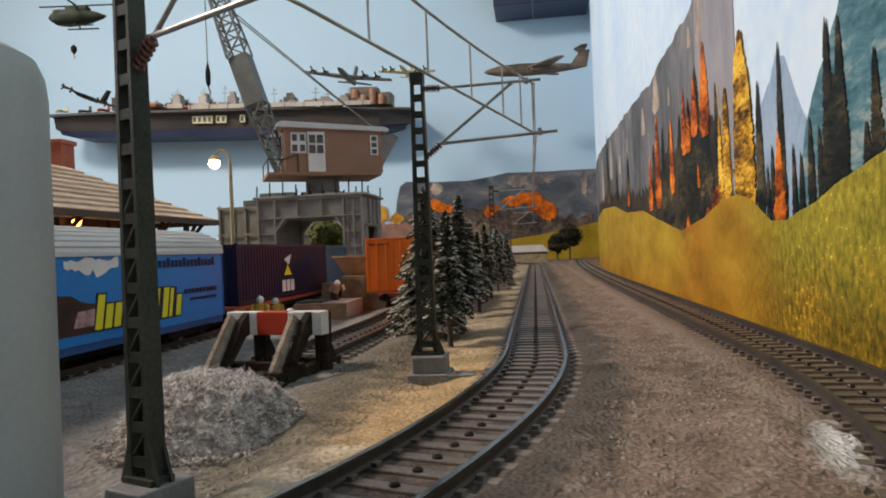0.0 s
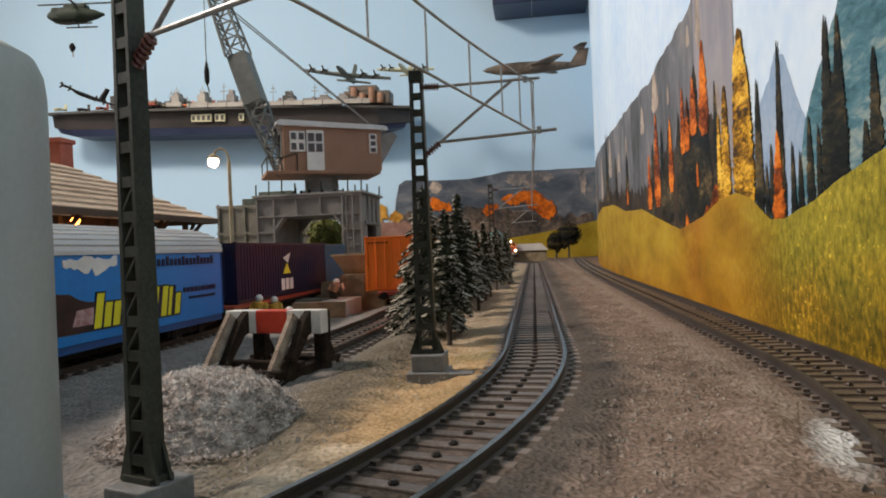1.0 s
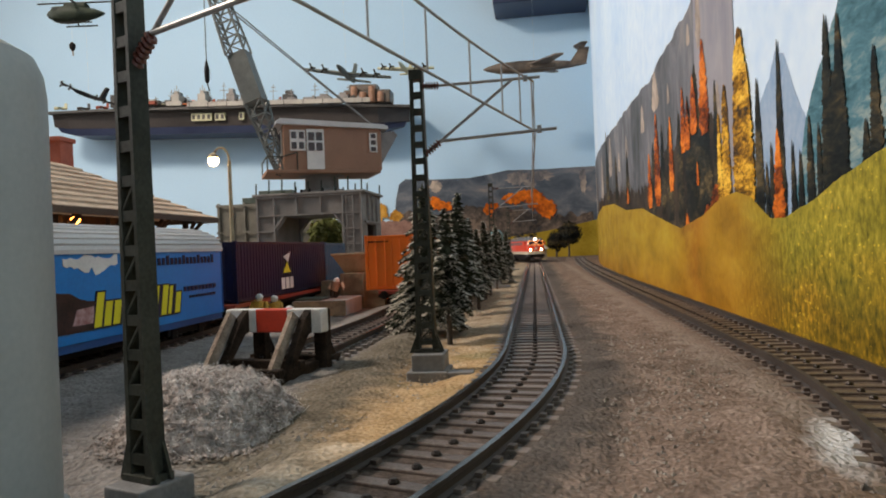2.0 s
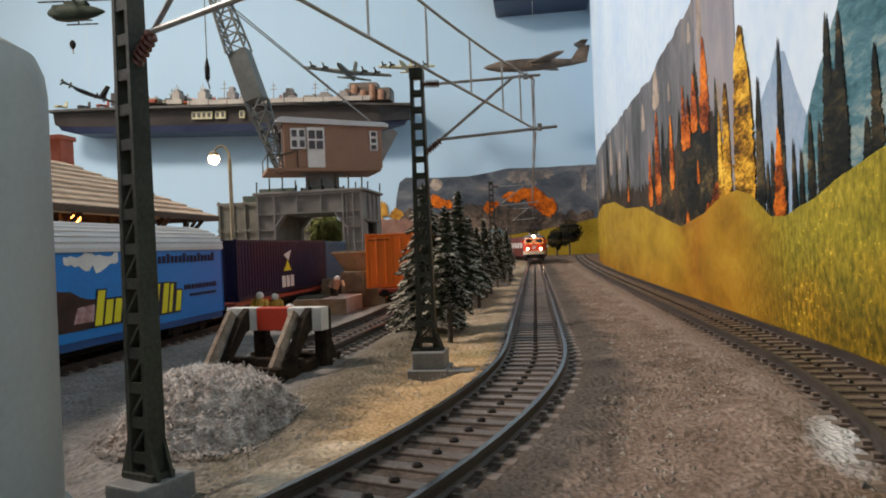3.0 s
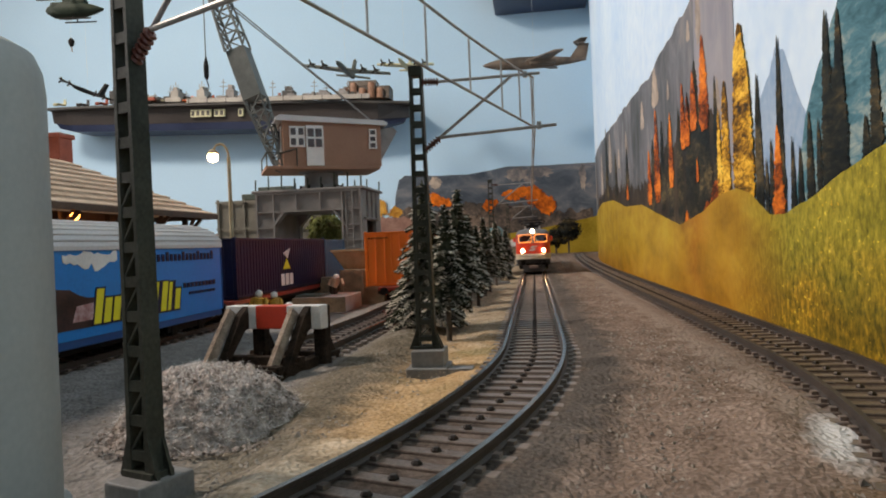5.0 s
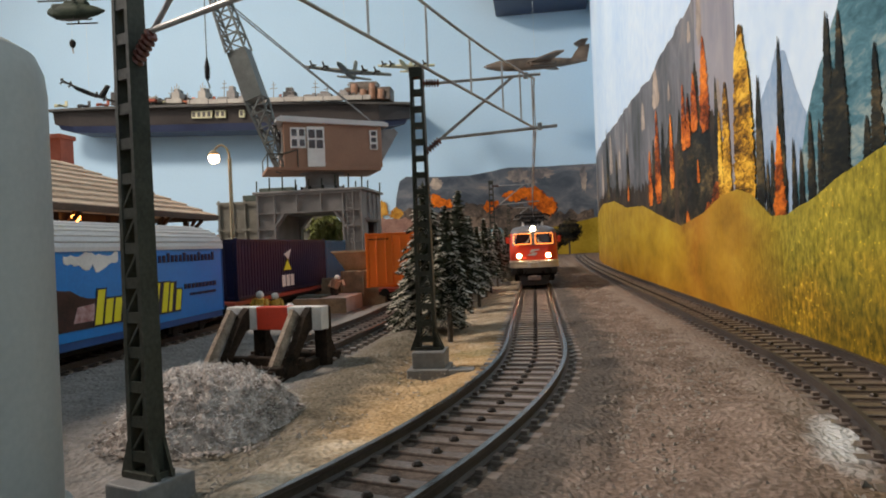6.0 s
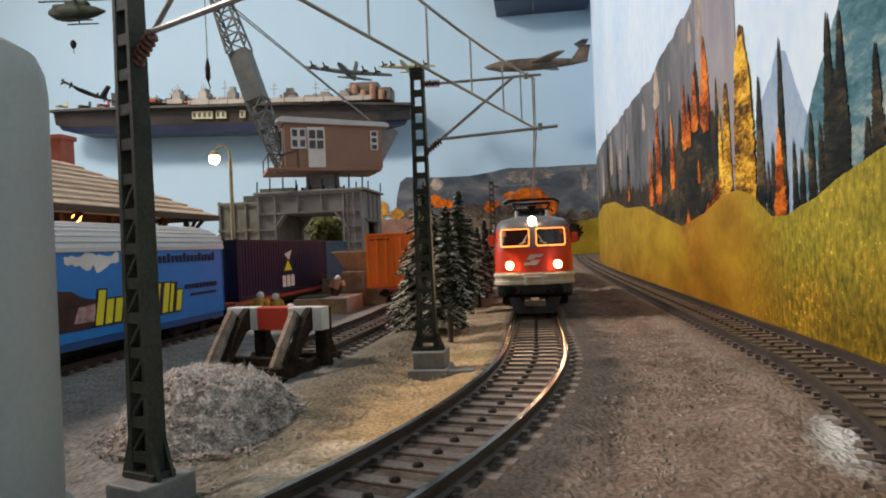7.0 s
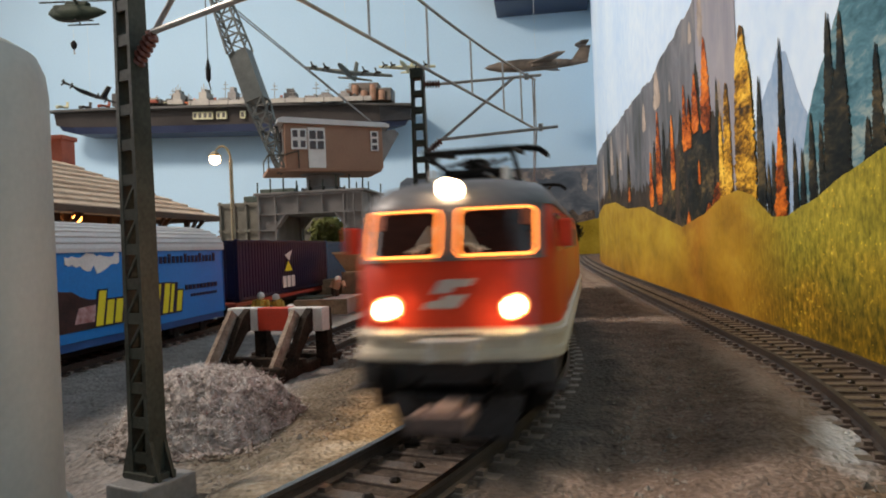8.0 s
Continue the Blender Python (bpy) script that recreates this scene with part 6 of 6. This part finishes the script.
def build_yard_clutter():
    pl = thing("loading_platform", "low grey loading platform in the yard", "platform", (-.1205, .366, 0))
    part("slab", boxes((-.0095, .019, -.014, .022, 0, .0088), b=.0004), M_PAVE, pl, "rough grey slab")
    part("green_board", boxes((-.0088, .0060, -.0130, .0040, .0088, .0100), b=.0003), M_QUAYTOP, pl, "dark green board lying on top")
    part("edge_board", boxes((-.0098, .0195, -.0148, -.0140, .0005, .0086)), M_CRATE, pl)
    cr = thing("wooden_crate", "brown wooden crate with battens", "crate", (-.104, .405, 0))
    part("case", boxes((-.012, .014, -.008, .012, 0, .0215), b=.0003), M_CRATE, cr)
    for z in (.002, .010, .0195):
        part("batten", boxes((-.0125, .0145, -.0086, -.0080, z - .0009, z + .0009)), M_CRATE, cr)
    for x in (-.0115, .0010, .0135):
        part("batten", boxes((x - .0009, x + .0009, -.0090, -.0081, 0, .0215)), M_CRATE, cr)
    hop = thing("hopper_tub", "tan tapered hopper tub standing on a crate", "hopper", (-.108, .409, .0216))
    bm = loft(bmesh.new(), [[(-a, -b, z), (a, -b, z), (a, b, z), (-a, b, z)] for a, b, z in ((.0075, .006, 0), (.0135, .010, .0105), (.0145, .011, .0110), (.0145, .011, .0122))])
    part("tub", bm, M_TUB, hop)
    cr2 = thing("wooden_crate", "small dark crate on the yard ground", "crate", (-.128, .412, 0))
    part("case", boxes((-.008, .008, -.006, .006, 0, .0170), b=.0003), M_CRATE, cr2)
    part("batten", boxes((-.0085, .0085, -.0066, -.006, .0135, .0155), (-.0085, .0085, -.0066, -.006, .0015, .0035)), M_CRATE, cr2)
    for x, y, z, lean, tall, m, lab in ((-.1265, .296, 0, .001, .0165, M_VEST, "tiny worker figure in a yellow vest"), (-.1195, .304, 0, -.002, .0150, M_VEST, "tiny worker figure in a yellow vest"), (-.1135, .372, .0088, .002, .0105, M_SKIN, "tiny beige figure on the platform"), (-.0985, .262, 0, 0, .013, M_BLUEDK, "tiny blue figure behind the buffer stop")):
        ob = part("toy_figure", figure(bmesh.new(), x, y, z, lean, tall), [m, M_WHITE, M_WOOD], None, "", True)
        for face in ob.data.polygons:
            up = (face.center.z - z) / tall
            face.material_index = 1 if up > .84 else 2 if up < .40 else 0
        tagged(ob, lab, "figurine", "toy figures")
    for x, y, z in ((-.1235, .312, 0), (-.1165, .335, 0), (-.1225, .325, 0)):
        l = thing("lantern", "tiny lit lantern beside the toy workers", "lantern", (x, y, z), group="lanterns")
        part("foot", spin(bmesh.new(), ((.0010, 0), (.0010, .0008), (.0005, .0010), (.0005, .0045)), n=8), M_BLACK, l)
        part("bulb", spin(bmesh.new(), ((.0004, .0044), (.0009, .0050), (.0009, .0058), (.0003, .0063)), n=8), M_LANTERN, l, "glowing warm bulb")
    wall = thing("quay_wall", "grey ribbed plastic wall behind the crane", "wall section", (-.30, .74, 0))
    part("panel", boxes((-.06, .07, 0, .006, 0, .094), b=.0005), M_QUAY, wall)
    for x in np.linspace(-.058, .066, 9):
        part("rib", boxes((x - .0012, x + .0012, -.0022, 0, 0, .0955)), M_QUAY, wall)
    for z in (.030, .062, .0925):
        part("rail", boxes((-.060, .069, -.0030, -.0022, z - .0012, z + .0012)), M_QUAY, wall)
    for x0, x1, z1 in ((-.030, -.012, .101), (-.010, .030, .108), (.032, .060, .103)):
        part("roof_unit", boxes((x0, x1, .001, .016, .0942, z1), b=.0006), M_QUAYTOP, wall, "dull green roof box")
    rng = random.Random(8)
    for cx, cy, r, h, lab in ((-.217, .700, .027, .074, "round moss green bush under the crane"), (.080, 1.60, .036, .084, "dark round bush by the far corner"), (.052, 1.63, .028, .062, "dark round bush by the far corner")):
        t = thing("round_bush", lab, "bush", (cx, cy, 0))
        part("trunk", rods((((0, 0, -.001), (0, 0, h * .7)),), .0022), M_TRUNK, t)
        v, f = [], []
        for _ in range(2600):
            d = Vector((rng.gauss(0, 1), rng.gauss(0, 1), rng.gauss(0, 1))).normalized()
            rr = r * (.72 + .3 * noise.noise(d * 2.3 + Vector((cx * 40, 0, 0)))) * rng.uniform(.75, 1.08)
            p = d * rr + Vector((0, 0, h - r * .8))
            a = Vector((rng.gauss(0, 1), rng.gauss(0, 1), rng.gauss(0, 1))).normalized() * .0016 * (r / .024)
            b = a.cross(d).normalized() * .0013 * (r / .024)
            k = len(v)
            v += [p - a, p - b, p + a, p + b]
            f.append((k, k + 1, k + 2, k + 3))
        raw("crown", v, f, M_BUSH if cx < 0 else M_POPDARK, t)
    # small buildings and a tank car at the far bend
    h = thing("small_shed", "small pale roofed shed at the far bend", "building", (-.03, 1.42, 0))
    part("wall", boxes((-.030, .055, -.015, .02, 0, .024), b=.0005), M_CRATE, h)
    part("roof", plate(bmesh.new(), ((-.034, .024), (.059, .024), (.045, .038), (-.022, .038)), .045, Matrix.Translation((0, -.02, 0))), M_WAGROOF, h)
    t = thing("round_tank", "dull teal round tank on legs beside the spruces", "tank", (-.058, 1.05, 0))
    bm = bmesh.new()
    bmesh.ops.create_uvsphere(bm, u_segments=20, v_segments=14, radius=.0125, matrix=Matrix.Translation((0, 0, .047)))
    part("vessel", bm, M_TEALCAR, t, "", True)
    part("leg", rods((((-.006, 0, 0), (-.006, 0, .042)), ((.006, 0, 0), (.006, 0, .042))), .0012), M_MAST, t)


# ---- models on the walls ----
def plane_mesh(length, span, chord, fat, tail):
    bm = bmesh.new()
    prof = ((0, .02), (.04, .35), (.15, .8), (.35, 1), (.6, .9), (.85, .5), (1, .12))
    loft(bm, [[(-length / 2 + length * f, fat * k * math.cos(a), fat * k * math.sin(a)) for a in np.linspace(0, 2 * math.pi, 15)[:-1]] for f, k in prof])
    return bm


def aircraft(name, label, place, rz, length, span, material, jet=True, roll=0):
    t = thing(name, label, "aircraft model", place, rz)
    t.matrix_world = pose(*place, roll, 0, rz)
    fat = length * (.062 if jet else .042)
    part("fuselage", plane_mesh(length, 0, 0, fat, 0), material, t, "", True)
    sweep = length * (.20 if jet else .03)
    for s in (-1, 1):
        bm = bmesh.new()
        c = length * .22
        vs = [(-c * .5, s * fat * .5, 0), (c * .5, s * fat * .5, 0), (c * .25 + sweep, s * span / 2, .004), (-c * .1 + sweep, s * span / 2, .004)]
        loft(bm, [[(x, y, z - .0015) for x, y, z in vs], [(x, y, z + .0015) for x, y, z in vs]])
        part("wing", bm, material, t)
        bm = bmesh.new()
        vs = [(length * .38, s * .003, length * .02), (length * .49, s * .003, length * .02), (length * .50, s * span * .2, length * .02), (length * .44, s * span * .2, length * .02)]
        loft(bm, [[(x, y, z + (length * .145 if jet else 0)) for x, y, z in vs], [(x, y, z + .002 + (length * .145 if jet else 0)) for x, y, z in vs]])
        part("tailplane", bm, material, t)
        if not jet:
            for k in (.22, .36):
                bm = bmesh.new()
                rod(bm, (-length * .15, s * span * k, .002), (length * .08, s * span * k, .002), fat * .5, fat * .25, 12)
                e = part("engine", bm, material, t)
                bm = bmesh.new()
                for q in range(3):
                    a = q * 2.09 + .5
                    bar(bm, (-length * .155, s * span * k, .002), (-length * .155, s * span * k + math.sin(a) * fat * 1.5, .002 + math.cos(a) * fat * 1.5), .0012, .003)
                part("propeller", bm, M_BLACK, e)
    tip = length * (.155 if jet else .27)
    part("fin", plate(bmesh.new(), ((length * .34, fat * .3), (length * .50, fat * .2), (length * .53, tip), (length * .44, tip)), .004, Matrix.Translation((0, -.0015, 0))), material, t)
    if jet:
        part("intake", boxes((-length * .05, length * .2, -fat * 1.5, fat * 1.5, -fat * .6, fat * .3), b=.004), material, t)
    end = pose(*place, roll, 0, rz).inverted() @ Vector((place[0], place[1], 1.3))
    part("hanging_thread", rods((((0, 0, fat * .5), end),), .0002, 4), M_WHITE, t)
    return t


def build_models():
    s = thing("aircraft_carrier", "grey model aircraft carrier with a navy bottom on the wall", "ship model", (-.762, 1.66, .3447))
    s.matrix_world = pose(-.762, 1.66, .3447, 0, 2.4, 0) @ Matrix.Scale(1.155, 4)
    L = .405
    secs, under = [], []
    for f, w, d in ((-1, .8, .25), (-.9, .95, .05), (-.6, 1, 0), (.5, 1, 0), (.85, .8, .0), (1, .10, .25)):
        z = .016 + .030 * d
        secs.append([(f * L, -.050 * w, .052), (f * L, .050 * w, .052), (f * L, .040 * w, z), (f * L, -.040 * w, z)])
        under.append([(f * L * .985, -.0395 * w, z), (f * L * .985, .0395 * w, z), (f * L * .97, .034 * w, z - .015 * (1 - d)), (f * L * .97, -.034 * w, z - .015 * (1 - d))])
    part("hull", loft(bmesh.new(), secs), M_HULL, s, "dark brown grey ship side")
    part("bottom", loft(bmesh.new(), under), M_NAVYHULL, s, "navy blue lower hull")
    part("flight_deck", plate(bmesh.new(), ((-L, -.058), (-L * .7, -.07), (L * .4, -.07), (L * 1.02, -.03), (L * 1.02, .04), (-L, .06)), .005, Matrix.Translation((0, 0, .053)) @ pose(0, 0, 0, -90)), M_SHIPDARK, s, "dark grey flight deck")
    # a cream gallery under the deck edge, name panels with unreadable dark bars
    part("gallery", boxes((-.065, .335, -.0735, -.0695, .0520, .0615), b=.0008), M_GALLERY, s, "cream gallery along the deck")
    for k in range(10):
        part("gallery_post", boxes((-.060 + k * .042, -.0585 + k * .042, -.0742, -.0736, .046, .0605)), M_SHIPDARK, s)
    for x0, n in ((-.066, 4), (-.012, 2), (.042, 1)):
        panel = part("lettered_panel", boxes((x0, x0 + n * .0115, -.0525, -.0465, .026, .042)), M_PALEYEL, s, "pale yellow hull panel")
        for k in range(n):
            part("letter_bar", boxes((x0 + .002 + k * .0115, x0 + .0085 + k * .0115, -.0532, -.0526, .029, .039)), M_SHIPDARK, panel)
    rng = random.Random(2)
    for k in range(52):
        x = -.235 + .55 * k / 52
        big = k % 6 == 0
        w, h = rng.uniform(.003, .016), rng.uniform(.004, .013) * (2.2 if big else 1)
        y = -.062 + .03 * rng.random()
        part("deck_house", boxes((x - w, x + w, y, y + .02, .0581, .0581 + h), (x - w * .6, x + w * .5, y + .003, y + .016, .0581 + h, .0581 + h * 1.4), b=.0006), M_DECK if x > -.05 and rng.random() < .6 else M_SHIPDARK, s)
    for k in range(12):
        x = -.16 + .04 * k + rng.uniform(-.008, .008)
        h = .018 + .030 * rng.random()
        bm = rods((((x, -.035, .058), (x, -.035, .065 + h)), ((x - .008, -.035, .062 + h * .7), (x + .008, -.035, .062 + h * .7)), ((x - .004, -.035, .062 + h * .9), (x + .005, -.035, .062 + h * .9))), .0007, 5)
        part("mast", bm, M_DECK, s)
    for x in (-.105, -.045):
        bm = boxes((x - .016, x + .020, -.06, -.02, .0581, .068), (x - .006, x + .012, -.055, -.03, .068, .084), (x - .002, x + .006, -.05, -.035, .084, .092), b=.001)
        for k in range(3):
            rod(bm, (x - .004 + .005 * k, -.045, .084), (x - .004 + .005 * k, -.045, .098 + .006 * (k == 1)), .0008, n=5)
        part("bridge", bm, M_GALLERY, s, "pale stepped bridge tower")
    part("lifeboat", boxes((-.178, -.135, -.078, -.068, .0590, .0660), b=.002), M_BRICK, s, "red and pale lifeboat")
    part("lifeboat_cover", boxes((-.180, -.133, -.079, -.067, .0660, .0690), b=.001), M_GALLERY, s)
    isl = part("island", boxes((.27, .37, -.04, 0, .0581, .085), (.28, .34, -.035, -.005, .085, .098), b=.002), M_CAMO, s, "brown island superstructure")
    for k in range(5):
        part("funnel", rods((((.275 + .019 * k, -.045, .058), (.275 + .019 * k, -.045, .078 + .012 * (k % 2))),), .007, 10), M_COPPER, isl, "copper brown funnel")
    for k in range(14):
        x = -.38 + .05 * k
        bm = bmesh.new()
        y = -.05 + .02 * rng.random()
        rod(bm, (x - .014, y, .0625), (x + .016, y, .0625), .0035, .0015, 8)
        box(bm, x - .004, x + .006, y - .014, y + .014, .0615, .0632)
        box(bm, x + .010, x + .016, y - .0008, y + .0008, .0625, .0730)
        part("deck_aircraft", bm, rng.choice((M_HULL, M_CAMO, M_BRICK, M_ORANGE, M_PALEYEL)), s)
    aircraft("jet_aircraft", "brown camouflaged jet bomber model hanging on a thread", (.016, 1.50, .423), 2, .225, .15, M_CAMO)
    aircraft("propeller_aircraft", "olive four-engined aircraft model hanging on a thread", (-.37, 1.36, .400), 92, .15, .185, M_OLIVE, False, 9)
    aircraft("propeller_aircraft", "pale yellow aircraft model hanging on a thread", (-.262, 1.45, .425), 88, .12, .125, M_PALEYEL, False, 4)
    aircraft("propeller_aircraft", "dark propeller aircraft model with a yellow mark", (-.835, 1.2, .354), 95, .105, .125, M_BLACK, False, 24)
    h = thing("helicopter", "olive model helicopter hanging on a thread", "aircraft model", (-.712, 1.0, .432), 8)
    part("fuselage", plane_mesh(.092, 0, 0, .0145, 0), M_DARKGREEN, h, "", True)
    part("cabin", boxes((-.034, .004, -.012, .012, -.010, .011), b=.004), M_DARKGREEN, h)
    part("engine_cowl", boxes((-.016, .020, -.008, .008, .008, .017), b=.003), M_DARKGREEN, h)
    part("rotor", boxes((-.06, .06, -.002, .002, .018, .019), (-.002, .002, -.06, .06, .018, .019)), M_BLACK, h)
    part("rotor_mast", rods((((0, 0, .008), (0, 0, .019)),), .002), M_BLACK, h)
    part("landing_skid", rods((((-.02, -.009, -.016), (.03, -.009, -.016)), ((-.02, .009, -.016), (.03, .009, -.016)), ((0, -.009, -.016), (0, -.004, -.006)), ((0, .009, -.016), (0, .004, -.006))), .0012), M_BLACK, h)
    part("hanging_thread", rods((((0, 0, .019), (0, 0, .868)),), .0002, 4), M_WHITE, h)
    t = thing("hanging_ornament", "tiny dark model hanging on a thread", "ornament", (-.792, 1.1, .4157))
    part("body", spin(bmesh.new(), ((.0012, -.008), (.0046, -.003), (.0052, .003), (.0018, .008)), n=12), M_BLACK, t, "", True)
    part("tail", rods((((0, 0, -.007), (.001, 0, -.016)),), .0012, 6), M_DECK, t)
    part("hanging_thread", rods((((0, 0, .007), (0, 0, .884)),), .0002, 4), M_WHITE, t)
    sh = thing("wall_shelf", "dark navy wall shelf with a bracket", "shelf", (.085, 1.66, .611))
    part("board", boxes((-.160, .066, -.04, .078, 0, .12), b=.002), M_NAVYHULL, sh)
    part("bracket", boxes((.0662, .0726, -.046, -.036, -.075, .12), b=.001), M_NAVYHULL, sh)


# ---- what moves ----
SPEED = .1824


def on_line(s, half, lift=0.0):
    """The pose of a vehicle on the main line with bogies half apart on either side of s."""
    a, b = main_at(s - half)[0], main_at(s + half)[0]
    d = b - a
    m = Matrix.Translation((a + b) / 2 + Vector((0, 0, lift))) @ pose(0, 0, 0, 0, 0, math.degrees(math.atan2(-d.x, d.y)))
    return m


def motions():
    front = lambda t: .285 + (7 - t) * SPEED
    times = [i / 10 for i in range(81)]
    walk(loco, [(t, on_line(front(t) + .085, .066, .0013)) for t in times])
    walk(coach, [(t, on_line(front(t) + .280, .065)) for t in times])
    fine = [i / 30 for i in range(241)]
    for wheels, r in ((loco_wheels, .0068), (coach_wheels, .0052)):
        for w in wheels:
            place = w.location.copy()
            walk(w, [(t, Matrix.Translation(place) @ Matrix.Rotation(t * SPEED / r, 4, "X")) for t in fine])


build_crane()
build_station()
build_street_lamp()
build_yard_clutter()
build_models()
lay_tracks()
scatter_stones()
motions()
